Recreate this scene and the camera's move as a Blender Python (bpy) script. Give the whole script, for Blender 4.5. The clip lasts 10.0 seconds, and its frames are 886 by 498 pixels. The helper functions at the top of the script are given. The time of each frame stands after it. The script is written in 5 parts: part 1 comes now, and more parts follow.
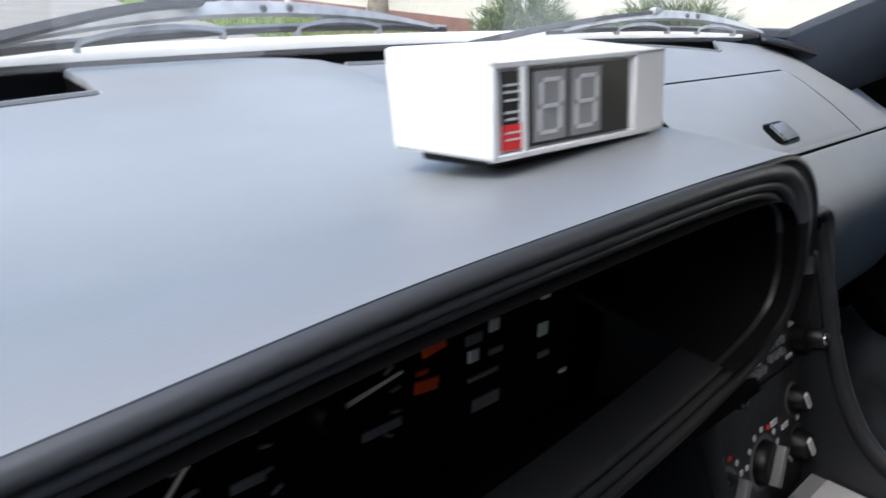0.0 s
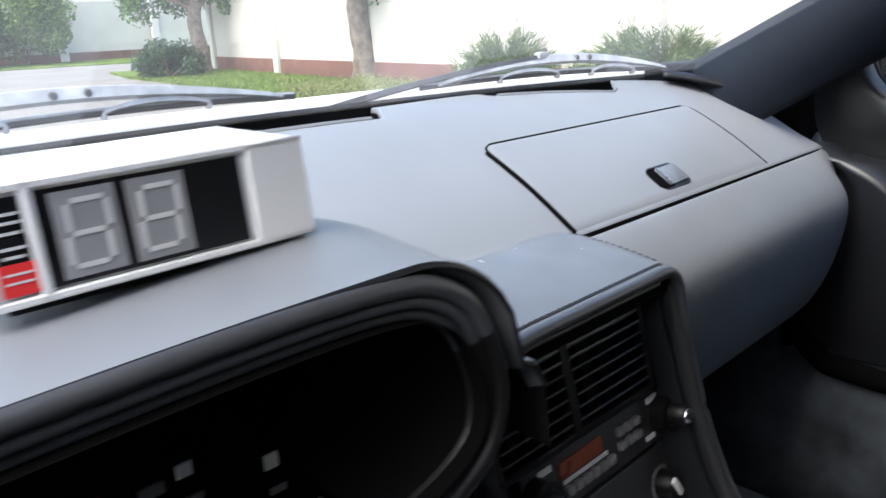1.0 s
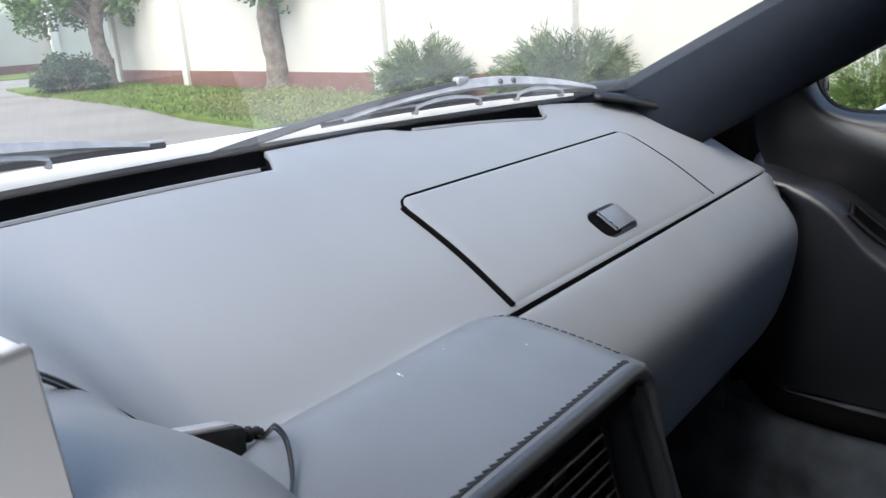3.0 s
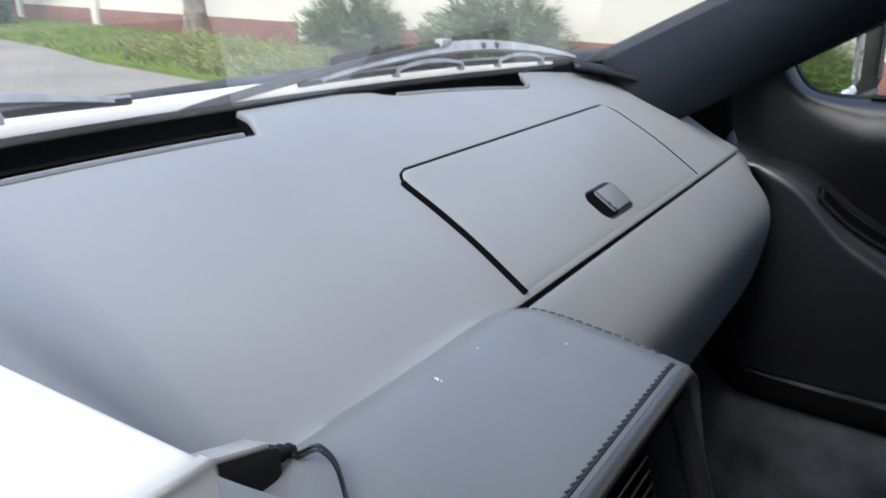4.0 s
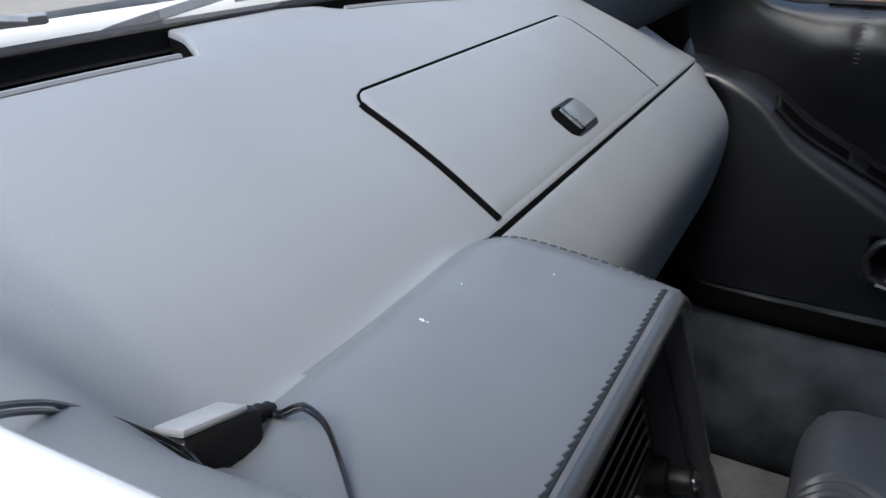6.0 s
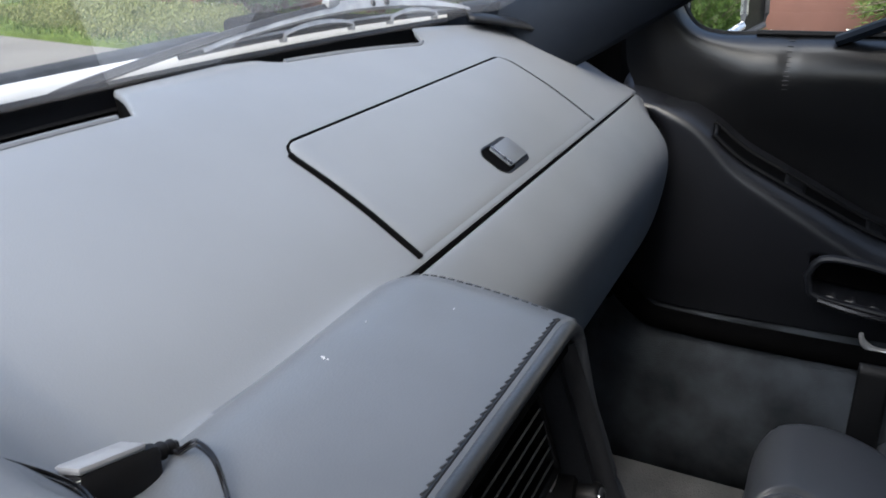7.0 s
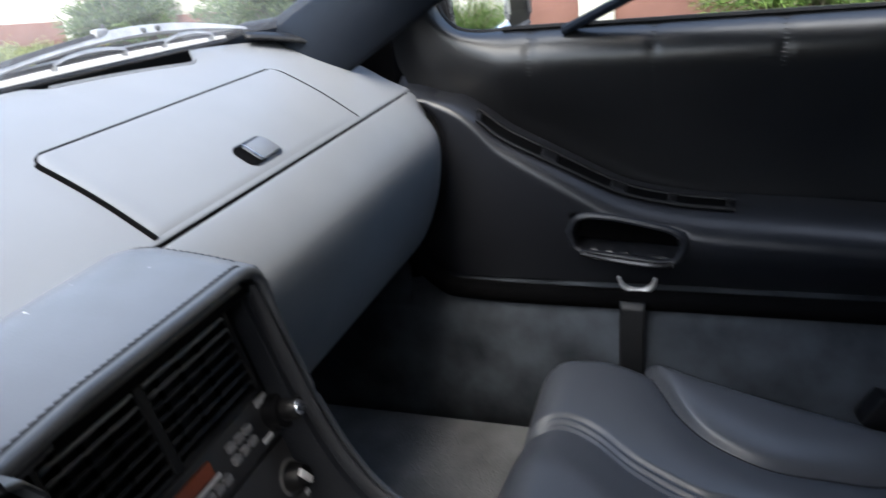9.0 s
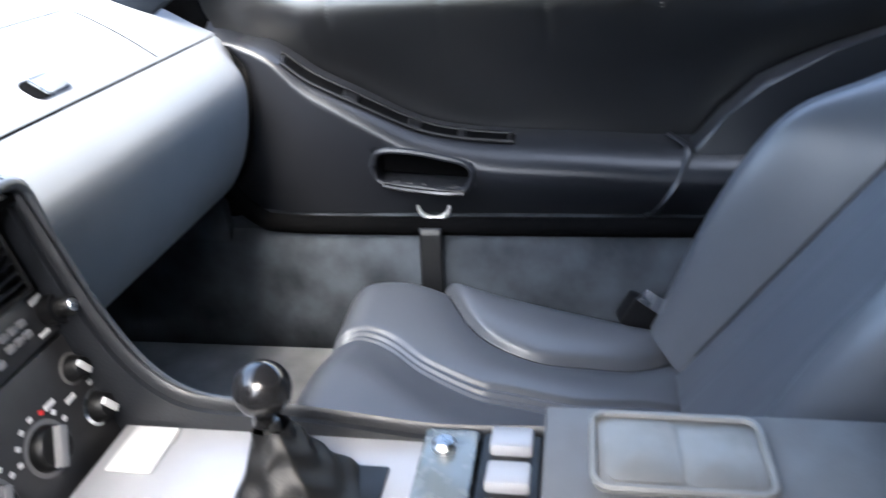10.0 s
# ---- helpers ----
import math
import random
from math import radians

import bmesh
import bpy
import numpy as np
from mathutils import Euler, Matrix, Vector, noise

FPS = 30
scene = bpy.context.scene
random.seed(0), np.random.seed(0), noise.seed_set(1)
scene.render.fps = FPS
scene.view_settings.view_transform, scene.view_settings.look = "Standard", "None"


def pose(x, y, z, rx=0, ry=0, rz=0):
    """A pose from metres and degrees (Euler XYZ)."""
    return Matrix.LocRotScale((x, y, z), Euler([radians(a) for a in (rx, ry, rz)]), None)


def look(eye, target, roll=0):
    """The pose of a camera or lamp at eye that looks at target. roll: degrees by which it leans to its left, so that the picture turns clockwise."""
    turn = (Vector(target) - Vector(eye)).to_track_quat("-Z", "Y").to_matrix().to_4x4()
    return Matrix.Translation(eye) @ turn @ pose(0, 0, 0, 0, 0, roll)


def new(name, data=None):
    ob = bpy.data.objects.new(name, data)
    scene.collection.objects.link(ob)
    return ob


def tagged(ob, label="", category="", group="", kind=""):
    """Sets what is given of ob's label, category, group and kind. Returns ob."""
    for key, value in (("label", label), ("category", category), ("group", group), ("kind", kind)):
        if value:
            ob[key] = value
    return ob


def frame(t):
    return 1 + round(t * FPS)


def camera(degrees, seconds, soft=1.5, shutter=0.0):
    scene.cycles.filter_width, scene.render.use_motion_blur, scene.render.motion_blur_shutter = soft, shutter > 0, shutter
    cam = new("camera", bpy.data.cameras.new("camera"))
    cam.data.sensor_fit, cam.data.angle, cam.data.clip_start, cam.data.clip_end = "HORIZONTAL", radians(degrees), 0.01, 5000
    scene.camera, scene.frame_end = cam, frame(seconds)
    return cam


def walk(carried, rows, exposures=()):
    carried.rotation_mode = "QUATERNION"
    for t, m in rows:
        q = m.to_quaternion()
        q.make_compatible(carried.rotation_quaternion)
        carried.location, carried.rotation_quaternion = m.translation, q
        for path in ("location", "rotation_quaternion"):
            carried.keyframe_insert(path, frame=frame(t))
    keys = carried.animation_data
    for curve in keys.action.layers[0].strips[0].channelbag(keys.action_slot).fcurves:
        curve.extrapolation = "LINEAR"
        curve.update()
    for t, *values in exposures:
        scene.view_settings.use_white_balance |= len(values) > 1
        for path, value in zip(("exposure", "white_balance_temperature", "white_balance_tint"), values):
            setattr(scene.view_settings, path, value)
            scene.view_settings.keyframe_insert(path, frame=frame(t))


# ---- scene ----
cam = camera(61.2, 10.0, shutter=0.5)
PATH = [
    (0, (0.021, 0.066, 0.987), (1.332, 1.414, 0.304), 2.0),
    (0.5, (0.091, 0.04, 0.994), (1.398, 1.416, 0.365), -0.6),
    (1, (0.163, 0.018, 0.996), (1.483, 1.407, 0.422), -2.7),
    (1.5, (0.219, 0.014, 0.99), (1.585, 1.373, 0.453), -3.0),
    (2, (0.259, 0.038, 0.992), (1.684, 1.339, 0.465), -3.7),
    (3.5, (0.255, 0.127, 1.017), (1.738, 1.321, 0.403), -2.6),
    (4, (0.255, 0.166, 1.016), (1.811, 1.22, 0.333), -0.2),
    (4.5, (0.266, 0.198, 1.006), (1.861, 1.086, 0.189), -0.3),
    (5, (0.273, 0.213, 1.003), (1.836, 1.093, 0.117), -0.5),
    (6.5, (0.27, 0.174, 1.016), (1.848, 1.051, 0.153), -1.0),
    (7, (0.271, 0.147, 1.024), (1.877, 1.025, 0.217), -2.8),
    (7.5, (0.269, 0.124, 1.027), (1.908, 1.006, 0.294), -4.1),
    (8, (0.263, 0.078, 1.032), (1.949, 0.886, 0.321), -4.9),
    (8.5, (0.248, 0.04, 1.034), (1.95, 0.81, 0.321), -5.4),
    (9, (0.228, -0.019, 1.019), (1.944, 0.645, 0.235), -6.5),
    (9.5, (0.191, -0.087, 1.02), (1.922, 0.444, 0.171), -5.8),
    (10, (0.156, -0.134, 1.01), (1.906, 0.211, 0.106), -4.4),
]
EXPOSURES = [(0, 1.9, 6250, 8), (1, 2.2, 6250, 8), (2, 2.08, 6250, 8), (3.5, 1.84, 6250, 8), (6.5, 1.75, 6250, 8), (8, 1.87, 6250, 8), (8.5, 2.06, 6250, 8), (9, 2.4, 6250, 8), (9.5, 3.25, 6250, 8), (10, 4.05, 6250, 8)]
walk(cam, [(t, look(eye, target, roll)) for t, eye, target, roll in PATH], EXPOSURES)


# ---- world and sun ----
world = bpy.data.worlds.new("sky")
scene.world = world
world.use_nodes = True
wn = world.node_tree.nodes
sky = wn.new("ShaderNodeTexSky")
sky.sky_type = "NISHITA"
sky.sun_disc = False
sky.sun_elevation, sky.sun_rotation = radians(55), radians(268)
sky.dust_density, sky.air_density = 4.0, 1.0
wn["Background"].inputs[1].default_value = 0.15
world.node_tree.links.new(sky.outputs[0], wn["Background"].inputs[0])
sun = new("sun", bpy.data.lights.new("sun", "SUN"))
sun.data.energy, sun.data.angle, sun.data.color = 0.7, radians(55), (1.0, 0.985, 0.97)
sun.matrix_world = look((0, 0, 20), (7.0, 0.3, 20 - 10.0))


# ---- materials ----
def pbr(name, col, rough=0.5, metal=0.0, var=0.12, vscale=12.0, bump=0.15, bscale=300.0, spec=0.5, kind="noise", rvar=0.08, depth=0.001, coat=0.0):
    m = bpy.data.materials.new(name)
    m.use_nodes = True
    nt = m.node_tree
    b = nt.nodes["Principled BSDF"]
    co = nt.nodes.new("ShaderNodeTexCoord")
    n1 = nt.nodes.new("ShaderNodeTexNoise")
    n1.inputs["Scale"].default_value, n1.inputs["Detail"].default_value = vscale, 5
    nt.links.new(co.outputs["Object"], n1.inputs["Vector"])
    ramp = nt.nodes.new("ShaderNodeMapRange")
    ramp.inputs[1].default_value, ramp.inputs[2].default_value = 0.3, 0.7
    ramp.inputs[3].default_value, ramp.inputs[4].default_value = 1 - var, 1 + var
    nt.links.new(n1.outputs[0], ramp.inputs[0])
    mul = nt.nodes.new("ShaderNodeVectorMath")
    mul.operation = "SCALE"
    mul.inputs[0].default_value = col
    nt.links.new(ramp.outputs[0], mul.inputs["Scale"])
    nt.links.new(mul.outputs[0], b.inputs["Base Color"])
    rr = nt.nodes.new("ShaderNodeMapRange")
    rr.inputs[1].default_value, rr.inputs[2].default_value = 0.3, 0.7
    rr.inputs[3].default_value, rr.inputs[4].default_value = max(rough - rvar, 0.02), min(rough + rvar, 1)
    n2 = nt.nodes.new("ShaderNodeTexNoise")
    n2.inputs["Scale"].default_value, n2.inputs["Detail"].default_value = vscale * 3.1, 4
    nt.links.new(co.outputs["Object"], n2.inputs["Vector"])
    nt.links.new(n2.outputs[0], rr.inputs[0])
    nt.links.new(rr.outputs[0], b.inputs["Roughness"])
    b.inputs["Metallic"].default_value = metal
    b.inputs["Specular IOR Level"].default_value = spec
    b.inputs["Coat Weight"].default_value = coat
    if bump:
        if kind == "cells":
            g = nt.nodes.new("ShaderNodeTexVoronoi")
            g.inputs["Scale"].default_value = bscale
        else:
            g = nt.nodes.new("ShaderNodeTexNoise")
            g.inputs["Scale"].default_value, g.inputs["Detail"].default_value = bscale, 3
        nt.links.new(co.outputs["Object"], g.inputs["Vector"])
        bp = nt.nodes.new("ShaderNodeBump")
        bp.inputs["Strength"].default_value, bp.inputs["Distance"].default_value = bump, depth
        nt.links.new(g.outputs[0], bp.inputs["Height"])
        nt.links.new(bp.outputs[0], b.inputs["Normal"])
    return m


def glass_mat(name, tint=(0.93, 0.96, 0.95), gloss=1.0):
    m = bpy.data.materials.new(name)
    m.use_nodes = True
    nt = m.node_tree
    nt.nodes.remove(nt.nodes["Principled BSDF"])
    tr, gl = nt.nodes.new("ShaderNodeBsdfTransparent"), nt.nodes.new("ShaderNodeBsdfGlossy")
    tr.inputs[0].default_value = (*tint, 1)
    gl.inputs["Roughness"].default_value = 0.01
    fr, mx = nt.nodes.new("ShaderNodeLayerWeight"), nt.nodes.new("ShaderNodeMixShader")
    pw, sc = nt.nodes.new("ShaderNodeMath"), nt.nodes.new("ShaderNodeMath")
    pw.operation, pw.inputs[1].default_value = "POWER", 5.0
    sc.operation, sc.inputs[1].default_value, sc.inputs[2].default_value = "MULTIPLY_ADD", 0.9 * gloss, 0.045 * gloss
    nt.links.new(fr.outputs["Facing"], pw.inputs[0])
    nt.links.new(pw.outputs[0], sc.inputs[0])
    nt.links.new(sc.outputs[0], mx.inputs[0])
    nt.links.new(tr.outputs[0], mx.inputs[1])
    nt.links.new(gl.outputs[0], mx.inputs[2])
    nt.links.new(mx.outputs[0], nt.nodes["Material Output"].inputs[0])
    return m


def veiled(name, film):
    """Window glass under a thin, uneven whitish film."""
    m = glass_mat(name)
    nt = m.node_tree
    out = nt.nodes["Material Output"]
    clear = out.inputs[0].links[0].from_socket
    tl, df, ad, mx = (nt.nodes.new(k) for k in ("ShaderNodeBsdfTranslucent", "ShaderNodeBsdfDiffuse", "ShaderNodeMixShader", "ShaderNodeMixShader"))
    tl.inputs[0].default_value = df.inputs[0].default_value = (0.85, 0.86, 0.86, 1)
    co, nz, mr = nt.nodes.new("ShaderNodeTexCoord"), nt.nodes.new("ShaderNodeTexNoise"), nt.nodes.new("ShaderNodeMapRange")
    nz.inputs["Scale"].default_value, nz.inputs["Detail"].default_value = 7.0, 6
    mr.inputs[1].default_value, mr.inputs[2].default_value, mr.inputs[3].default_value, mr.inputs[4].default_value = 0.3, 0.7, film * 0.6, film * 1.4
    nt.links.new(co.outputs["Object"], nz.inputs["Vector"])
    nt.links.new(nz.outputs[0], mr.inputs[0])
    nt.links.new(tl.outputs[0], ad.inputs[1])
    nt.links.new(df.outputs[0], ad.inputs[2])
    nt.links.new(mr.outputs[0], mx.inputs[0])
    nt.links.new(clear, mx.inputs[1])
    nt.links.new(ad.outputs[0], mx.inputs[2])
    nt.links.new(mx.outputs[0], out.inputs[0])
    return m


def leaf_mat(name, a, b2, rough=0.55):
    m = bpy.data.materials.new(name)
    m.use_nodes = True
    nt = m.node_tree
    b = nt.nodes["Principled BSDF"]
    geo = nt.nodes.new("ShaderNodeNewGeometry")
    ramp = nt.nodes.new("ShaderNodeMix")
    ramp.data_type = "RGBA"
    ramp.inputs[6].default_value, ramp.inputs[7].default_value = (*a, 1), (*b2, 1)
    nt.links.new(geo.outputs["Random Per Island"], ramp.inputs[0])
    nt.links.new(ramp.outputs[2], b.inputs["Base Color"])
    b.inputs["Roughness"].default_value = rough
    b.inputs["Specular IOR Level"].default_value = 0.3
    b.inputs["Subsurface Weight"].default_value = 0.0
    return m


VINYL = pbr("grey_vinyl", (0.175, 0.184, 0.196), 0.45, var=0.06, vscale=5, bump=0.12, bscale=900, kind="cells", depth=0.0004, rvar=0.03)
VINYL_BOLSTER = pbr("grey_vinyl_bolster", (0.160, 0.168, 0.177), 0.48, var=0.08, vscale=6, bump=0.15, bscale=800, kind="cells", depth=0.0004, rvar=0.04)
HOOD_LEATHER = pbr("hood_leather", (0.112, 0.120, 0.131), 0.38, var=0.12, vscale=9, bump=0.12, bscale=900, kind="cells", depth=0.0006, rvar=0.08)
ARMREST = pbr("navy_leather", (0.0118, 0.0129, 0.0160), 0.37, var=0.14, vscale=9, rvar=0.03, bump=0.08, bscale=420, kind="cells", depth=0.0005)
UPPER = pbr("dark_vinyl", (0.0055, 0.0057, 0.0062), 0.36, var=0.08, vscale=8, rvar=0.02, bump=0.05, bscale=500, kind="cells", depth=0.0005, spec=0.75)
SEAT = pbr("seat_leather", (0.076, 0.081, 0.091), 0.36, var=0.05, vscale=9, rvar=0.015, bump=0.08, bscale=420, kind="cells", depth=0.0005)
CHEEK = pbr("navy_cheek_leather", (0.0085, 0.0098, 0.0125), 0.46, var=0.14, vscale=14, bump=0.25, bscale=420, kind="cells", depth=0.0006, rvar=0.06)
EDGING = pbr("worn_edging_leather", (0.0125, 0.0137, 0.0165), 0.46, var=0.2, vscale=30, bump=0.3, bscale=420, kind="cells", depth=0.0006, rvar=0.06)
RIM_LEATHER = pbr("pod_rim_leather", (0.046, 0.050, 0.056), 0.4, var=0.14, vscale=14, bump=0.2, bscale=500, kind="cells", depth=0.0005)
STITCH = pbr("hood_thread", (0.030, 0.033, 0.037), 0.6, var=0.1, bump=0)
WHEEL = pbr("wheel_leather", (0.022, 0.026, 0.027), 0.22, var=0.2, vscale=20, bump=0.2, bscale=300, kind="cells", depth=0.0005)
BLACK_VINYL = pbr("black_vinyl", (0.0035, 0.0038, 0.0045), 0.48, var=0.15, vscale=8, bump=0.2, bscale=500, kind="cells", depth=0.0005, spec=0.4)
NAVY = pbr("navy_trim", (0.006, 0.0092, 0.015), 0.6, var=0.12, vscale=9, bump=0.15, bscale=600, depth=0.0004, spec=0.2)
PLASTIC = pbr("black_plastic", (0.004, 0.004, 0.0045), 0.42, spec=0.3, var=0.1, bump=0.1, bscale=700, depth=0.0003)
MATT = pbr("matt_black", (0.002, 0.002, 0.0022), 0.95, var=0.2, bump=0.1, spec=0.04)
GLOSS_BLACK = pbr("gloss_black", (0.010, 0.010, 0.011), 0.2, var=0.1, bump=0.0)
RUBBER = pbr("rubber", (0.004, 0.004, 0.0045), 0.6, spec=0.3, var=0.2, bump=0.15)
CARPET = pbr("blue_grey_carpet", (0.046, 0.053, 0.062), 0.95, var=0.5, vscale=14, bump=0.5, bscale=900, depth=0.002, spec=0.1)
MAT_GREY = pbr("grey_floor_mat", (0.19, 0.19, 0.186), 0.9, var=0.25, vscale=14, bump=0.8, bscale=420, depth=0.003, spec=0.1)
STEEL = pbr("brushed_steel", (0.62, 0.63, 0.65), 0.3, 1.0, var=0.06, vscale=40, bump=0.05, bscale=200)
CHROME = pbr("chrome", (0.8, 0.81, 0.82), 0.08, 1.0, var=0.02, bump=0)
TRIM_WHITE = pbr("bright_trim", (0.74, 0.73, 0.71), 0.45, 0.0, var=0.06, vscale=26, bump=0.0)
RING = pbr("worn_bright_ring", (0.85, 0.85, 0.84), 0.42, 0.8, var=0.05, bump=0)
WIPER = pbr("worn_grey_metal", (0.42, 0.42, 0.425), 0.42, 0.3, var=0.25, vscale=60, bump=0.1)
WIPER_DARK = pbr("dark_wiper_paint", (0.045, 0.045, 0.048), 0.45, 0.2, var=0.25, vscale=60, bump=0.1)
TRAY = pbr("worn_tray_metal", (0.18, 0.176, 0.165), 0.42, 0.2, var=0.08, vscale=40, bump=0.05, bscale=300)
SHELL = pbr("pale_grey_plastic", (0.27, 0.275, 0.285), 0.35, var=0.05, vscale=60, bump=0)
ASH_LID = pbr("pale_ashtray_lid", (0.52, 0.52, 0.53), 0.42, 0.1, var=0.05, vscale=18, bump=0.04)
SILVER = pbr("silver_plate", (0.30, 0.302, 0.313), 0.4, 0.25, var=0.05, vscale=18, bump=0.06, bscale=500)
GREY_BOX = pbr("grey_console", (0.092, 0.0915, 0.091), 0.5, var=0.08, vscale=16, bump=0.12, bscale=500)
WHITE = pbr("white_plastic", (0.70, 0.70, 0.69), 0.42, var=0.02, vscale=30, bump=0.05, bscale=700, depth=0.0003)
DARK_SCREEN = pbr("dark_screen", (0.007, 0.007, 0.008), 0.3, var=0.1, bump=0)
DIGIT_FIELD = pbr("digit_field", (0.25, 0.25, 0.255), 0.35, var=0.08, vscale=60, bump=0)
DIGIT = pbr("digit_segment", (0.56, 0.56, 0.55), 0.4, var=0.04, bump=0)
RED = pbr("red_label", (0.72, 0.03, 0.03), 0.45, var=0.04, bump=0)
PAPER = pbr("pale_print", (0.6, 0.6, 0.6), 0.5, var=0.05, bump=0)
GREY_PRINT = pbr("grey_print", (0.13, 0.13, 0.135), 0.5, var=0.1, bump=0)
FASCIA = pbr("grey_black_fascia", (0.026, 0.026, 0.0275), 0.45, var=0.12, vscale=30, bump=0.08, bscale=700, depth=0.0003)
BUTTON = pbr("grey_button", (0.17, 0.17, 0.175), 0.45, var=0.08, vscale=60, bump=0)
AMBER = pbr("amber_window", (0.20, 0.052, 0.025), 0.3, var=0.1, bump=0)
ORANGE = pbr("orange_print", (0.55, 0.06, 0.01), 0.5, var=0.08, bump=0)
NEEDLE = pbr("pale_needle", (0.62, 0.55, 0.45), 0.5, var=0.05, bump=0)
THREAD = pbr("grey_thread", (0.03, 0.032, 0.036), 0.7, var=0.1, bump=0)
GREEN_GLASS = pbr("teal_plastic", (0.085, 0.098, 0.102), 0.25, 0.0, var=0.15, vscale=30, bump=0, coat=0.15)
GLASS = glass_mat("window_glass")
SCREEN_GLASS = veiled("veiled_windscreen_glass", 0.055)
MIRROR = pbr("mirror_silver", (0.88, 0.9, 0.9), 0.015, 1.0, var=0.0, bump=0, rvar=0.0)
CONCRETE = pbr("pale_road", (0.21, 0.20, 0.185), 0.9, var=0.14, vscale=0.6, bump=0.6, bscale=25, depth=0.02, spec=0.2)
LAWN = pbr("lawn", (0.115, 0.165, 0.035), 0.9, var=0.4, vscale=1.3, bump=1.0, bscale=30, depth=0.05, spec=0.1)
RENDERED = pbr("cream_render", (0.50, 0.475, 0.42), 0.85, var=0.05, vscale=0.9, bump=0.2, bscale=60, depth=0.004, spec=0.2)
PLINTH = pbr("brown_plinth", (0.155, 0.078, 0.062), 0.85, var=0.15, vscale=2.2, bump=0.3, bscale=40, depth=0.005, spec=0.2)
POST = pbr("cream_post", (0.56, 0.54, 0.49), 0.85, var=0.05, vscale=1.5, bump=0.2, bscale=60, depth=0.004, spec=0.2)
BARK = pbr("bark", (0.19, 0.155, 0.125), 0.95, var=0.35, vscale=7, bump=1.0, bscale=22, depth=0.04, spec=0.1)
LEAF_TREE = leaf_mat("tree_leaf", (0.045, 0.10, 0.02), (0.11, 0.20, 0.04))
LEAF_BUSH = leaf_mat("juniper_leaf", (0.05, 0.085, 0.03), (0.13, 0.18, 0.06))
LEAF_DARK = leaf_mat("dark_leaf", (0.025, 0.05, 0.025), (0.06, 0.10, 0.05))
LEAF_YELLOW = leaf_mat("yellow_leaf", (0.12, 0.15, 0.05), (0.27, 0.28, 0.10))
LEAF_HEDGE = leaf_mat("hedge_leaf", (0.05, 0.10, 0.02), (0.15, 0.22, 0.05))
GRASS = leaf_mat("grass_blade", (0.07, 0.12, 0.02), (0.17, 0.22, 0.05))
PETAL = leaf_mat("petal", (0.8, 0.8, 0.75), (0.85, 0.85, 0.8))
BODY = pbr("car_body_steel", (0.50, 0.50, 0.52), 0.38, 0.9, var=0.05, vscale=8, bump=0.03, bscale=300)
HEADLINING = pbr("grey_headlining", (0.11, 0.11, 0.12), 0.9, var=0.1, bump=0.3)


# ---- mesh helpers ----
def part(name, bm, material, parent=None, label="", smooth=40, solid=0.0):
    me = bpy.data.meshes.new(name)
    bmesh.ops.recalc_face_normals(bm, faces=bm.faces)
    bm.to_mesh(me)
    bm.free()
    me.materials.append(material)
    if smooth:
        me.polygons.foreach_set("use_smooth", [True] * len(me.polygons))
        me.set_sharp_from_angle(angle=radians(smooth))
    ob = new(name, me)
    if parent:
        ob.parent = parent
    if label:
        tagged(ob, label)
    if solid:
        md = ob.modifiers.new("thick", "SOLIDIFY")
        md.thickness, md.offset = solid, -1
    return ob


def thing(name, label, category, group="", kind="", at=(0, 0, 0)):
    e = new(name)
    e.empty_display_size = 0.05
    return tagged(e, label, category, group, kind)


def box(cx, cy, cz, sx, sy, sz, bevel=0.0, seg=2, m=None, bm=None):
    bm = bm or bmesh.new()
    r = bmesh.ops.create_cube(bm, size=1.0)
    vs = r["verts"]
    bmesh.ops.scale(bm, vec=(sx, sy, sz), verts=vs)
    if bevel:
        es = list({e for v in vs for e in v.link_edges})
        rr = bmesh.ops.bevel(bm, geom=es, offset=bevel, segments=seg, affect="EDGES", profile=0.5)
        vs = list({v for f in rr["faces"] for v in f.verts} | {v for v in vs if v.is_valid})
    if m is not None:
        bmesh.ops.transform(bm, matrix=m, verts=vs)
    bmesh.ops.translate(bm, vec=(cx, cy, cz), verts=vs)
    return bm


def grid(fn, us, vs, bm=None):
    bm = bm or bmesh.new()
    rows = [[bm.verts.new(fn(u, v)) for v in vs] for u in us]
    for a, b in zip(rows, rows[1:]):
        for i in range(len(vs) - 1):
            bm.faces.new((a[i], a[i + 1], b[i + 1], b[i]))
    return bm


def catmull(pts, n=8):
    """A smooth line through the points."""
    p = [Vector(q) for q in pts]
    p = [p[0] * 2 - p[1]] + p + [p[-1] * 2 - p[-2]]
    out = []
    for a, b, c, d in zip(p, p[1:], p[2:], p[3:]):
        for i in range(n):
            t = i / n
            out.append(0.5 * (2 * b + (c - a) * t + (2 * a - 5 * b + 4 * c - d) * t * t + (3 * b - a - 3 * c + d) * t ** 3))
    return out + [p[-2]]


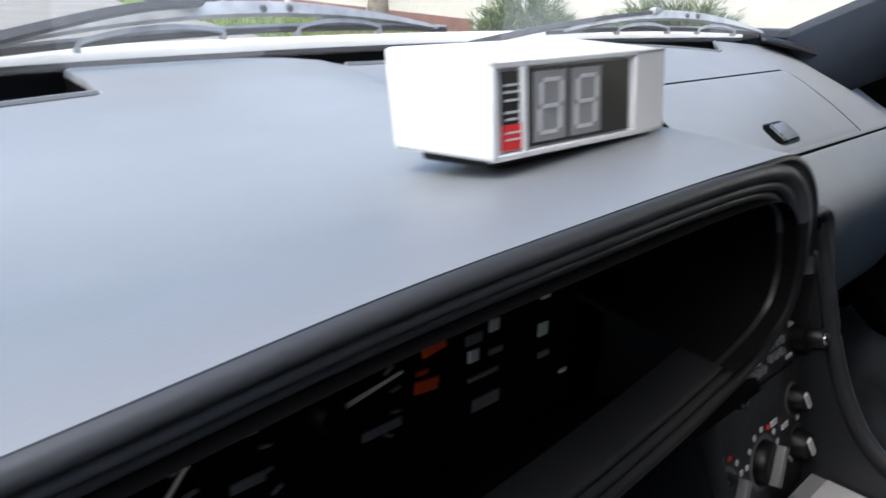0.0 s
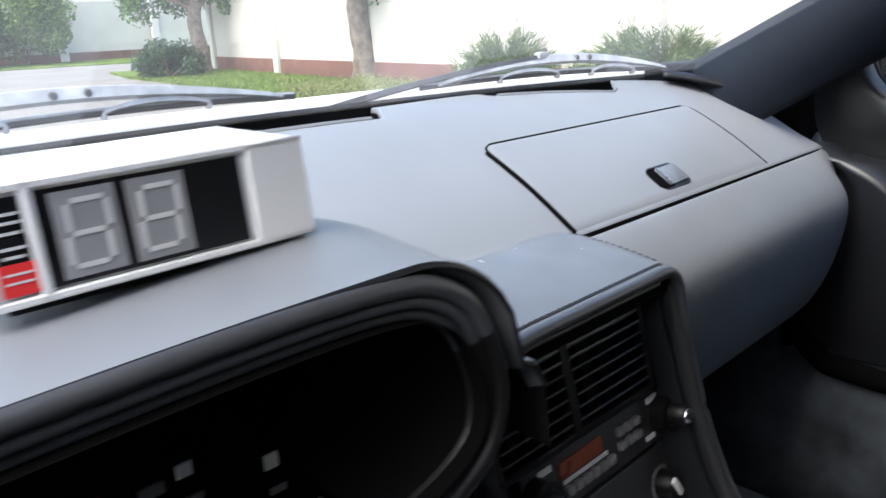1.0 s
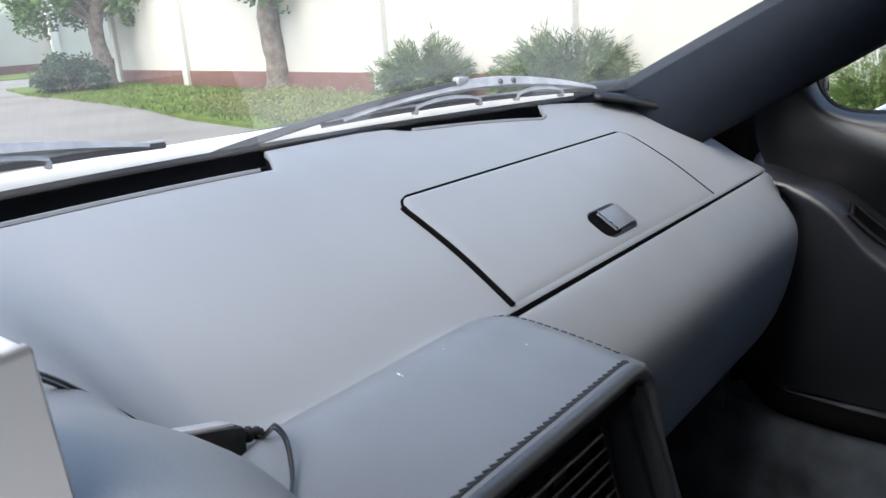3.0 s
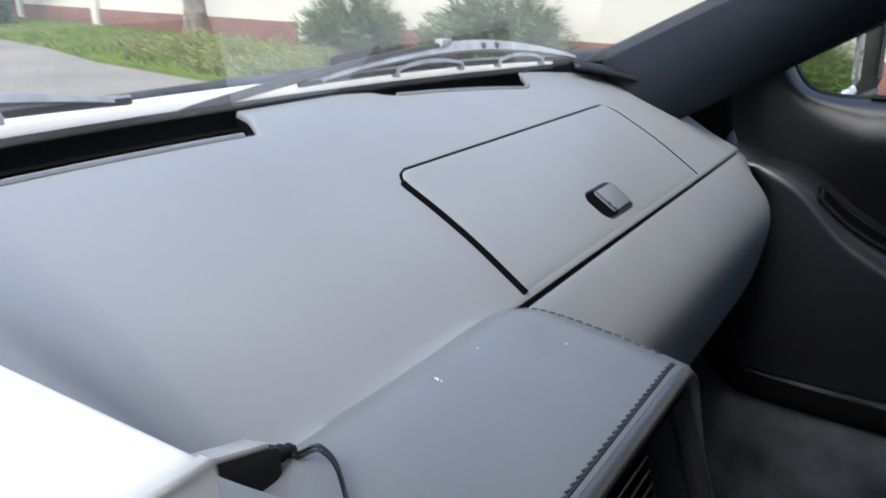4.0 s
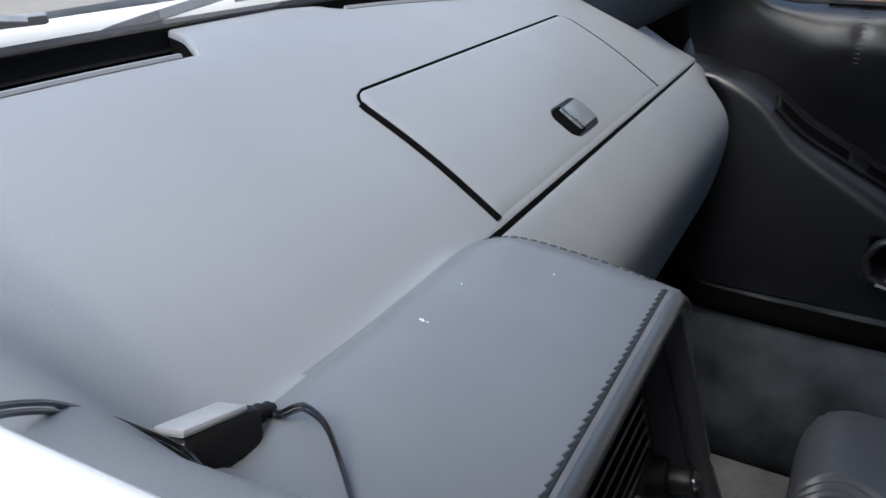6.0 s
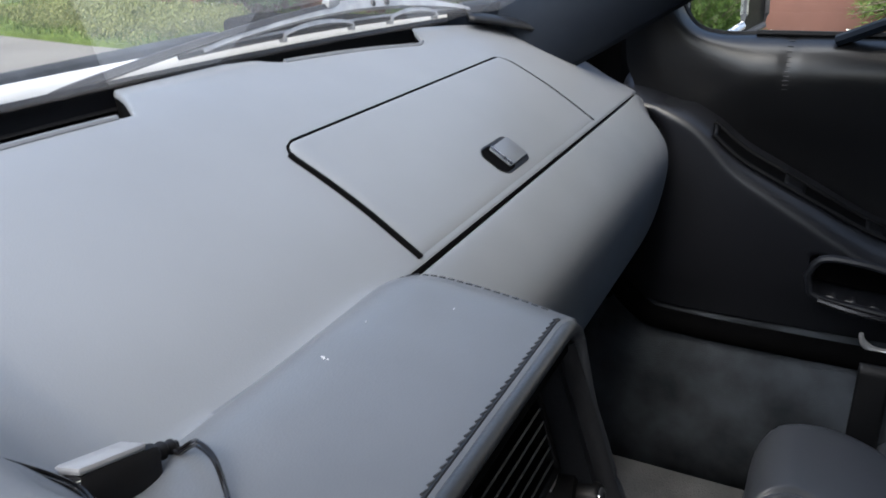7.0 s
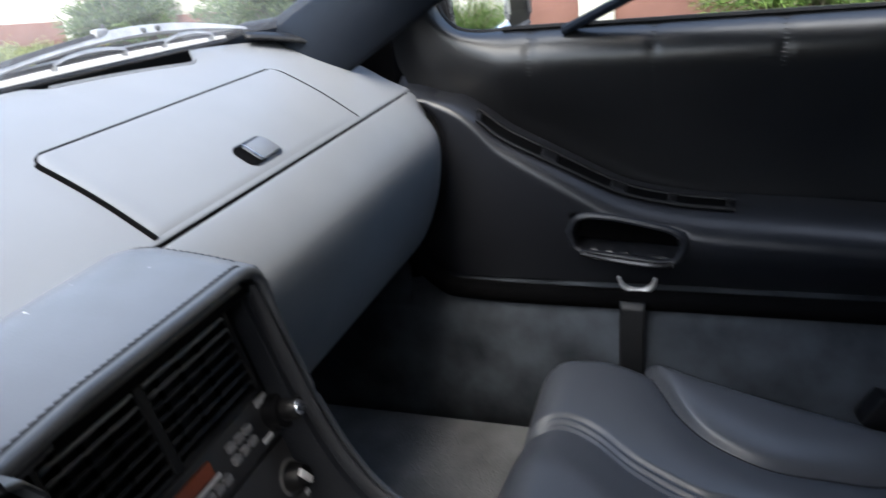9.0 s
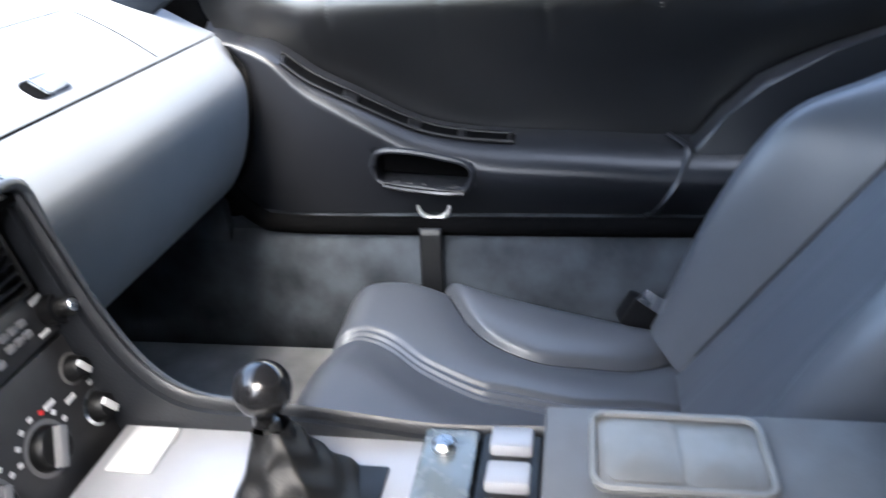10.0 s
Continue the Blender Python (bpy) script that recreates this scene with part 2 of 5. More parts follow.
def tube(pts, radius, seg=8, bm=None, closed=False, squash=1.0, up=(0, 0, 1)):
    """A round bar along the points; radius may be a list."""
    bm = bm or bmesh.new()
    p = [Vector(q) for q in pts]
    n = len(p)
    rad = radius if isinstance(radius, (list, tuple)) else [radius] * n
    rings = []
    for i in range(n):
        d = (p[(i + 1) % n] - p[i - 1]) if closed else (p[min(i + 1, n - 1)] - p[max(i - 1, 0)])
        d.normalize()
        u = Vector(up)
        if abs(u.dot(d)) > 0.95:
            u = Vector((1, 0, 0))
        s = d.cross(u).normalized()
        u = s.cross(d)
        rings.append([bm.verts.new(p[i] + rad[i] * (math.cos(a) * s + squash * math.sin(a) * u)) for a in (2 * math.pi * k / seg for k in range(seg))])
    pairs = list(zip(rings, rings[1:])) + ([(rings[-1], rings[0])] if closed else [])
    for a, b in pairs:
        for k in range(seg):
            bm.faces.new((a[k], a[(k + 1) % seg], b[(k + 1) % seg], b[k]))
    if not closed:
        bm.faces.new(rings[0][::-1])
        bm.faces.new(rings[-1])
    return bm


def sweep(path, profile, frame_fn, closed=False, bm=None):
    """A profile of (a, b) laid at each path point by frame_fn(i) -> (point, axis_a, axis_b)."""
    bm = bm or bmesh.new()
    rings = []
    for i in range(len(path)):
        o, a, b = frame_fn(i)
        rings.append([bm.verts.new(o + a * u + b * v) for u, v in profile])
    m = len(profile)
    for r, s in zip(rings, rings[1:]):
        for k in range(m - 1):
            bm.faces.new((r[k], r[k + 1], s[k + 1], s[k]))
    return bm


def lathe(profile, seg=24, m=None, bm=None):
    """Turned about z; profile of (radius, height)."""
    bm = bm or bmesh.new()
    rings = []
    for r, z in profile:
        if r < 1e-6:
            rings.append([bm.verts.new((0, 0, z))])
        else:
            rings.append([bm.verts.new((r * math.cos(2 * math.pi * k / seg), r * math.sin(2 * math.pi * k / seg), z)) for k in range(seg)])
    for a, b in zip(rings, rings[1:]):
        for k in range(seg):
            k2 = (k + 1) % seg
            if len(a) == 1 and len(b) == 1:
                continue
            if len(a) == 1:
                bm.faces.new((a[0], b[k2], b[k]))
            elif len(b) == 1:
                bm.faces.new((a[k], a[k2], b[0]))
            else:
                bm.faces.new((a[k], a[k2], b[k2], b[k]))
    if m is not None:
        bmesh.ops.transform(bm, matrix=m, verts=[v for ring in rings for v in ring])
    return bm


def prism(outline, axis, lo, hi, bm=None, bevel=0.0):
    """A flat outline of (a, b) carried along an axis: 'x' takes (y, z), 'y' takes (x, z), 'z' takes (x, y)."""
    bm = bm or bmesh.new()
    put = {"x": lambda a, b, h: (h, a, b), "y": lambda a, b, h: (a, h, b), "z": lambda a, b, h: (a, b, h)}[axis]
    lov = [bm.verts.new(put(a, b, lo)) for a, b in outline]
    hiv = [bm.verts.new(put(a, b, hi)) for a, b in outline]
    n = len(outline)
    fs = [bm.faces.new(lov[::-1]), bm.faces.new(hiv)]
    for i in range(n):
        fs.append(bm.faces.new((lov[i], lov[(i + 1) % n], hiv[(i + 1) % n], hiv[i])))
    if bevel:
        es = [e for f in fs[:2] for e in f.edges]
        bmesh.ops.bevel(bm, geom=es, offset=bevel, segments=2, affect="EDGES", profile=0.5)
    return bm


def sm(a, b, x):
    t = min(max((x - a) / (b - a), 0.0), 1.0)
    return t * t * (3 - 2 * t)


def arange(a, b, step):
    n = max(int(round(abs(b - a) / step)), 1)
    return [a + (b - a) * i / n for i in range(n + 1)]


def basis(o, x, y):
    """A pose with its x and y along the given ways."""
    x = Vector(x).normalized()
    z = x.cross(Vector(y)).normalized()
    y = z.cross(x)
    return Matrix.Translation(o) @ Matrix((x, y, z)).transposed().to_4x4()


# ---- forms of the dashboard ----
def table(pts):
    c = catmull([(a, b, 0) for a, b in pts], 12)
    xs, ys = [q[0] for q in c], [q[1] for q in c]
    if xs[0] > xs[-1]:
        xs, ys = xs[::-1], ys[::-1]
    return lambda x: float(np.interp(x, xs, ys))


P_TOP = table([(0.70, 0.908), (0.60, 0.9205), (0.566, 0.921), (0.52, 0.911), (0.465, 0.889), (0.41, 0.861), (0.36, 0.829), (0.31, 0.797), (0.25, 0.76), (0.16, 0.70)])
D_TOP = table([(0.70, 0.914), (0.60, 0.921), (0.45, 0.9235), (0.30, 0.9262), (0.22, 0.9297), (0.175, 0.9297), (0.10, 0.925)])
FLANK = table([(-0.5, 1.0), (0.2, 1.0), (0.285, 1.0), (0.305, 0.985), (0.325, 0.94), (0.345, 0.835), (0.355, 0.75), (0.365, 0.625), (0.375, 0.48), (0.385, 0.35), (0.40, 0.21), (0.42, 0.12), (0.50, 0.035), (0.60, 0.0), (0.7, 0.0), (1.3, 0.0)])
HOOD = table([(0.20, 0.834), (0.245, 0.8412), (0.28, 0.8474), (0.31, 0.8508), (0.328, 0.8515), (0.342, 0.8490), (0.354, 0.8425), (0.366, 0.829), (0.40, 0.78), (0.70, 0.3)])


def y_glass(x):
    return 0.65 - 0.34 * (x - 0.47) ** 2


CROWN = table([(-0.22, 0.034), (-0.13, 0.0235), (-0.05, 0.0155), (0.033, 0.0098), (0.11, 0.0038), (0.18, 0.0014), (0.25, 0.0), (0.35, 0.0)])


def z_dash(x, y):
    p, d = P_TOP(y), D_TOP(y)
    if x < 0.25:
        d -= CROWN(x) * sm(0.55, 0.25, y)
    if x < 0.32:
        d -= 0.0095 * sm(0.315, 0.205, x) * sm(0.185, 0.27, y) * sm(0.62, 0.40, y)
    z = p + (d - p) * FLANK(x)
    if x < 0.37 and y < 0.34:
        e = min(max((x - 0.310 + 0.012 * sm(0.25, 0.18, y)) / 0.05, 0), 1)
        zz = d - 0.05 * (1 - math.sqrt(1 - e * e)) - max(x - 0.358, 0) * 6.0
        w = sm(0.34, 0.25, y)
        z = z * (1 - w) + zz * w
    if x > 1.08:
        z -= 0.007 * sm(1.08, 1.15, x) * sm(0.352, 0.40, y)
    if 0.33 < x < 0.62:
        h = HOOD(y) - 0.006 * sm(0.572, 0.597, x) - 0.004 * sm(0.45, 0.38, x) - 0.25 * max(x - 0.597, 0)
        k = 0.0022
        dlt = (z - h) / k
        z = h + k * math.log1p(math.exp(dlt)) if dlt < 30 else z
    return z


VENTS = ((-0.10, 0.19, 0.112), (0.365, 0.600, 0.100), (0.757, 0.985, 0.060))


def y_front(x):
    y = y_glass(x) - 0.006
    for a, b, off in VENTS:
        w = sm(a - 0.004, a + 0.012, x) * (min(max((b + 0.056 - x) / 0.058, 0), 1) if 0.3 < a < 0.7 else sm(b + 0.004, b - (0.012 if a < 0.7 else 0.06), x))
        y -= (off - 0.006) * w
    return y


# ---- car shell ----
floor = tagged(part("floor", box(0.47, 0.05, 0.33, 1.36, 2.1, 0.03, 0.004), CARPET), "dark blue-grey carpeted car floor", "car floor", kind="structure")
tunnel = tagged(part("trim_tunnel", box(0.50, -0.15, 0.43, 0.17, 1.0, 0.27, 0.03, 3), CARPET), "carpeted centre tunnel under the console", "tunnel", kind="structure")
tagged(part("wall_front", box(0.47, 1.02, 0.56, 1.40, 0.04, 0.64, 0.01), CARPET), "dark carpeted bulkhead in front of the footwell", "bulkhead", kind="structure")
fm = bmesh.new()
grid(lambda u, v: (u, 0.62 + 0.38 * v, 0.30 + 0.26 * v * v), arange(0.62, 1.14, 0.04), arange(0, 1, 0.1), fm)
foot = tagged(part("trim_footrest", fm, CARPET, solid=0.02), "sloping carpeted toe board of the passenger footwell", "toe board", kind="structure")
kick = tagged(part("trim_kick_panel", box(1.118, 0.70, 0.52, 0.02, 0.64, 0.46, 0.004), CARPET), "dark carpeted footwell side panel", "kick panel", kind="structure")
mat = tagged(part("floor_mat", box(0.855, 0.42, 0.350, 0.455, 0.70, 0.012, 0.004), MAT_GREY), "pale grey worn floor mat lying in the footwell", "floor mat")

# sill with its carpeted flank
sill = thing("trim_sill", "carpeted door sill with a black rubber seal along its top", "door sill", kind="structure")
sp = [(1.086, 0.335), (1.090, 0.40), (1.096, 0.48), (1.104, 0.522), (1.122, 0.543), (1.17, 0.546), (1.25, 0.546)]
part("carpet_flank", grid(lambda u, v: (sp[v][0], u, sp[v][1]), arange(1.0, -0.95, 0.05), range(len(sp))), CARPET, sill, solid=0.02)
part("seal", tube(catmull([(1.125, 0.42, 0.74), (1.124, 0.385, 0.63), (1.119, 0.335, 0.567), (1.117, 0.27, 0.553), (1.117, 0.0, 0.551), (1.117, -0.5, 0.551)], 8), 0.014, 10), MATT, sill, "black rubber door seal")

roof = tagged(part("ceiling", grid(lambda u, v: (u, 0.24 - 1.3 * v, 1.135 + 0.015 * math.sin(math.pi * v) - 0.10 * ((u - 0.47) / 0.55) ** 4 * 0.4), arange(0.21, 1.02, 0.0405), arange(0, 1, 0.1)), HEADLINING, solid=-0.03), "grey headlining of the low car roof", "headlining", kind="structure")
# out of view; carried up to the roof to stop light from behind
back = tagged(part("wall_rear", box(0.47, -1.05, 0.715, 1.5, 0.04, 0.85, 0.01), HEADLINING), "unseen bulkhead behind the seats, raised to the roof to block light", "bulkhead", kind="structure")
left = tagged(part("wall_left", box(-0.245, 0.0, 0.57, 0.06, 2.1, 0.60, 0.02), BLACK_VINYL), "black padded door panel beside the driver", "door panel", kind="structure")
# two unseen panels, added to keep light from the left out of the cabin
tagged(part("wall_left_shade", box(-0.215, -0.56, 1.005, 0.05, 1.0, 0.27, 0.02), HEADLINING), "unseen grey panel added on the left to block light", "trim panel", kind="structure")
tagged(part("ceiling_left_shade", box(-0.005, -0.56, 1.150, 0.42, 1.0, 0.03, 0.01), HEADLINING), "unseen grey panel added over the driver to block light", "headlining", kind="structure")
for nm, pts in (("trim_left_pillar", [(-0.16, 0.50, 0.91), (-0.07, 0.24, 1.06), (0.05, 0.20, 1.12), (0.36, 0.20, 1.14)]), ("trim_left_post", [(-0.22, -0.80, 0.55), (-0.20, -0.80, 0.90), (-0.06, -0.85, 1.13), (0.38, -0.88, 1.14)])):
    tagged(part(nm, tube(catmull(pts, 6), 0.03, 10), NAVY), "dark navy padded roof pillar on the driver's side", "pillar", kind="structure")

# bonnet, cowl and wings outside the windscreen
bonnet = thing("car_bonnet", "brushed grey steel bonnet sloping away from the windscreen", "bonnet")
part("panel", grid(lambda u, v: (0.47 + u, y_glass(0.47 + u * 0.85) + 0.13 + 1.55 * v, 0.885 - 0.05 * v - 0.20 * v * v - 0.09 * u * u), arange(-0.78, 0.78, 0.06), arange(0, 1, 0.05)), BODY, bonnet, solid=0.012)
part("wing", grid(lambda u, v: (1.255 + 0.05 * u, -0.2 + 2.2 * v, 0.86 - 0.25 * v * v * v - 0.5 * u * u), arange(0, 1, 0.1), arange(0.32, 1, 0.05)), BODY, bonnet, solid=0.012)
cowl = tagged(part("trim_cowl", grid(lambda u, v: (0.47 + u, y_glass(0.47 + u) + 0.018 + 0.14 * v, 0.912 - 0.012 * math.sin(math.pi * v) - 0.02 * v), arange(-0.66, 0.66, 0.03), arange(0, 1, 0.1)), PLASTIC, solid=0.02), "black plastic scuttle panel below the windscreen", "scuttle", kind="structure")

# windscreen
screen = thing("window_1", "raked windscreen with a bright strip along its base", "windscreen", kind="structure")
RAKE = 0.49


def glass_at(u, v, off=0.0):
    x = 0.47 + u * (0.665 - 0.045 * v)
    y = y_glass(0.47 + u * 0.63) - 0.41 * v
    return (x, y + off * 0.44, 0.916 + RAKE * 0.41 * v + off * 0.9)


pane = part("pane", grid(glass_at, arange(-1, 1, 0.05), arange(0, 1, 0.1)), SCREEN_GLASS, screen, "clear windscreen glass")
pane.visible_shadow = False
US = arange(-1, 1, 0.02)
part("bright_strip", sweep(US, [(0.003, -0.006), (0.0045, 0.000), (0.009, 0.0045), (0.0125, 0.005), (0.014, 0.001), (0.0145, -0.010)], lambda i: (Vector(glass_at(US[i], 0)) + Vector((0, 0.004, 0.011)), Vector((0, 1, 0)), Vector((0, 0, 1)))), TRIM_WHITE, screen, "bright metal strip along the glass base")
part("black_band", sweep(US, [(-0.004, -0.002), (-0.001, 0.001), (0.004, -0.001), (0.003, -0.02), (-0.008, -0.02)], lambda i: (Vector(glass_at(US[i], 0)) + Vector((0, 0.0, 0.006)), Vector((0, 1, 0)), Vector((0, 0, 1)))), RUBBER, screen, "black rubber lower seal")

# right pillar trim
pil = thing("trim_pillar", "dark navy padded windscreen pillar trim", "pillar", kind="structure")


def pillar_at(u, v):
    """u along the pillar from its foot, v across from the glass to the door."""
    y = 0.53 - 0.52 * u
    a = Vector((1.123 + 0.15 * (y - 0.5), y, 0.9285 - 0.512 * (y - 0.5)))
    b = Vector((1.118 - 0.02 * (y - 0.5), y, 0.830 - 0.61 * (y - 0.5)))
    p = a.lerp(b, v)
    bulge = 0.022 * math.sin(math.pi * min(max(v, 0), 1)) ** 0.8
    return p + Vector((-0.75, -0.45, 0.3)) * bulge + Vector((0.03, 0.02, 0)) * max(0, v - 1) * 4


part("pad", grid(pillar_at, arange(0, 1, 0.03), arange(-0.02, 1.0, 0.06)), NAVY, pil, solid=0.02)
part("edge_seal", tube([Vector(pillar_at(u, -0.02)) + Vector((0.002, 0.004, 0.003)) for u in arange(0, 1, 0.04)], 0.006, 8), RUBBER, pil, "black rubber glass edge")
fp = bmesh.new()
prism([(1.035, 0.545), (1.06, 0.525), (1.135, 0.50), (1.145, 0.53), (1.10, 0.56)], "z", 0.905, 0.934, fp, 0.004)
part("foot_cover", fp, NAVY, pil, "black plastic corner cover")
gs = catmull([(1.045, 0.525, 0.921), (1.075, 0.49, 0.912), (1.105, 0.45, 0.898), (1.125, 0.42, 0.880)], 6)
part("foot_flap", sweep(gs, [(-0.012, 0.002), (-0.004, 0.006), (0.012, 0.008), (0.03, 0.002)], lambda i: (gs[i], Vector((0.8, 0.6, 0)), Vector((-0.2, -0.2, 0.95)))), BLACK_VINYL, pil, solid=0.004)

# ---- dashboard ----
dash = thing("dashboard", "grey padded vinyl dashboard with a lidded glovebox", "dashboard")
xs = arange(-0.21, 1.150, 0.0058)
N1, Y_SEAM = 44, 0.362
bm = bmesh.new()
cols = []
for x in xs:
    yf = y_front(x)
    col = []
    lip = [(yf + 0.0035, -0.005), (yf + 0.0032, -0.0025), (yf + 0.002, -0.0007)]
    for y, dz in lip:
        col.append(bm.verts.new((x, y, z_dash(x, y) + dz)))
    for i in range(N1 + 1):
        y = yf + (Y_SEAM - yf) * i / N1
        col.append(bm.verts.new((x, y, z_dash(x, y))))
    if x < 0.593:
        yb = 0.174 if x < 0.362 else 0.249
        for i in range(1, 31):
            y = Y_SEAM + (yb - Y_SEAM) * i / 30
            col.append(bm.verts.new((x, y, z_dash(x, y))))
        z = z_dash(x, yb)
        for dy, dz in ((0.0008, 0.0006), (0.0010, 0.0018), (-0.001, 0.003), (-0.008, 0.006)):
            col.append(bm.verts.new((x, yb - dy, z - dz)))
    else:
        for dy, dz in ((0.0015, 0.001), (0.0025, 0.004), (0.001, 0.012)):
            col.append(bm.verts.new((x, Y_SEAM - dy, z_dash(x, Y_SEAM) - dz)))
    cols.append(col)
hood = bmesh.new()


def over_hood(x, y):
    """How far the leather hood stands above the pad at this place."""
    p, d = P_TOP(y), D_TOP(y)
    return HOOD(y) - 0.006 * sm(0.572, 0.597, x) - 0.004 * sm(0.45, 0.38, x) - (p + (d - p) * FLANK(x))


side = bmesh.new()
pod_edge = bmesh.new()


def lay(a, b, c, d):
    m = (a.co + b.co + c.co + d.co) / 4
    if m.x > 0.347 and m.y < 0.252 and m.z < 0.868 and m.x < 0.37:
        side.faces.new([side.verts.new(v.co) for v in (a, b, c, d)])
        return
    if m.x < 0.362 and m.y < 0.1758:
        pod_edge.faces.new([pod_edge.verts.new(v.co) for v in (a, b, c, d)])
    elif 0.372 < m.x < 0.6 and over_hood(m.x, max(m.y, 0.25)) > 0.0005:
        hood.faces.new([hood.verts.new(v.co) for v in (a, b, c, d)])
    else:
        bm.faces.new((a, b, c, d))


for a, b in zip(cols, cols[1:]):
    n = min(len(a), len(b))
    if len(a) != len(b) or a[0].co.x < 0.362 <= b[0].co.x:
        n = N1 + 4
    for i in range(n - 1):
        lay(a[i], a[i + 1], b[i + 1], b[i])
xl = max(x for x in xs if x < 0.362)
xr = min(x for x in xs if x >= 0.362)
grid(lambda x, y: (x, y, z_dash(x, y)), (xl, xr), arange(Y_SEAM, 0.249, 0.006), bm)
edge_col = [c for c, x in zip(cols, xs) if x < 0.593][-1][N1 + 3:]
low = [bm.verts.new((v.co.x + 0.0022, v.co.y, v.co.z - 0.003)) for v in edge_col], [bm.verts.new((v.co.x + 0.0025, v.co.y, v.co.z - 0.06)) for v in edge_col]
for a, b in ((edge_col, low[0]), (low[0], low[1])):
    for i in range(len(a) - 1):
        lay(a[i], a[i + 1], b[i + 1], b[i])
bmesh.ops.delete(bm, geom=[v for v in bm.verts if not v.link_faces], context="VERTS")
part("top_pad", bm, VINYL, dash, smooth=60)
bmesh.ops.remove_doubles(side, verts=side.verts, dist=0.00005)
bmesh.ops.delete(side, geom=[v for v in side.verts if v.co.y < 0.1735], context="VERTS")
part("pod_flank", side, BLACK_VINYL, dash, "black lower flank of the instrument pod", smooth=60)
part("pod_side", grid(lambda y, v: (xl + 0.004 * v, y, z_dash(xl, y) - 0.0005 - 0.03 * v), arange(0.1745, 0.252, 0.008), (0, 0.02, 0.1, 0.4, 1)), BLACK_VINYL, dash, "black side of the instrument pod", smooth=60)
bmesh.ops.remove_doubles(pod_edge, verts=pod_edge.verts, dist=0.00005)
part("pod_edge", pod_edge, ARMREST, dash, "dark stitched leather edge of the instrument pod", smooth=60)
bmesh.ops.remove_doubles(hood, verts=hood.verts, dist=0.00005)
part("centre_hood", hood, HOOD_LEATHER, dash, "darker stitched leather hood over the centre vents", smooth=60)
rng = random.Random(3)
for k in range(5):
    x, y = (0.491 + rng.gauss(0, 0.0025), 0.327 + rng.gauss(0, 0.0025)) if k < 3 else (rng.uniform(0.43, 0.58), rng.uniform(0.26, 0.34))
    q = rng.uniform(0.0005, 0.0009) * (1.0 if k < 3 else 0.6)
    part("speck", box(x, y, z_dash(x, y) + 0.0002, q * 2, q, 0.0003, m=pose(0, 0, 0, 0, 0, rng.uniform(0, 90))), PAPER, dash, "white dust speck", smooth=0)

BOL = catmull([(0.3600, 0.815, 0), (0.3590, 0.8235, 0), (0.3555, 0.8255, 0), (0.345, 0.8195, 0), (0.331, 0.8085, 0), (0.317, 0.794, 0), (0.3085, 0.779, 0), (0.306, 0.762, 0), (0.3075, 0.742, 0), (0.312, 0.715, 0), (0.319, 0.688, 0), (0.330, 0.660, 0), (0.346, 0.632, 0), (0.372, 0.607, 0), (0.42, 0.592, 0), (0.50, 0.588, 0)], 4)


def bolster_y(z):
    """How far back the knee pad reaches at this height."""
    return float(np.interp(z, [q[1] for q in BOL[::-1]], [q[0] for q in BOL[::-1]]))


def bolster_at(x, q):
    e = sm(1.085, 1.142, x)
    return (x, q[0] + 0.026 * e * e * sm(0.835, 0.78, q[1]), q[1])


part("knee_pad", grid(bolster_at, arange(0.588, 1.145, 0.008), BOL), VINYL_BOLSTER, dash, "grey padded rolled lower edge", smooth=60)
part("seam_gap", tube([(x, 0.3605, z_dash(x, 0.3605) - 0.003) for x in arange(0.614, 1.140, 0.02)], [0.0027 - 0.0015 * k / 27 for k in range(27)], 6), MATT, dash, "dark seam")
part("seam_filler", box(0.600, 0.3665, 0.8188, 0.024, 0.014, 0.016, 0.003), VINYL_BOLSTER, dash)
part("under_tray", box(0.85, 0.72, 0.600, 0.58, 0.50, 0.012, 0.003), MATT, dash)

part("slot_wall", grid(lambda x, v: (x, y_front(x) + 0.0033 - 0.002 * v, z_dash(x, y_front(x)) - 0.0045 - 0.045 * v), xs, (0, 1)), MATT, dash, smooth=60)
# defroster slots
for a, b, off in VENTS:
    slot = part("defroster_slot", grid(lambda u, v: (u, y_glass(u) - off - 0.012 + (off + 0.02) * v, 0.872), arange(a - 0.01, b + 0.01, 0.02), arange(0, 1, 0.25)), MATT, dash, "black defroster slot", solid=0.004)
    rib = bmesh.new()
    for x in arange(a + 0.01, b - 0.01, 0.0125):
        box(x, y_glass(x) - off * 0.52, 0.880, 0.0016, off * 0.8, 0.010, bm=rib)
    part("grille", rib, PLASTIC, slot, smooth=0)
    part("lip", tube([(x, y_front(x) + 0.003, z_dash(x, y_front(x)) + 0.0005) for x in arange(a + 0.014, b - 0.014, 0.01)], 0.0022, 6), VINYL_BOLSTER, slot)


# glovebox lid
def lid_extent(v):
    """v from the rear edge to the front edge: left and right ends."""
    xl, xr = 0.6385 + 0.003 * v, 0.9965 + 0.006 * v
    r = 0.017
    d = (1 - v) * 0.110
    c = r - math.sqrt(max(r * r - (r - d) ** 2, 0)) if d < r else 0
    return xl + c, xr - c


def lid_xy(u, v):
    a, b = lid_extent(v)
    x = a + (b - a) * u
    return x, 0.3632 + (0.1070 - 0.0020 * (x - 0.64) / 0.37) * v


lid = part("glovebox_lid", bmesh.new(), VINYL, dash, "flush padded glovebox lid")
bm = bmesh.new()
us = [0, 0.004, 0.012] + arange(0.03, 0.97, 0.03) + [0.988, 0.996, 1]
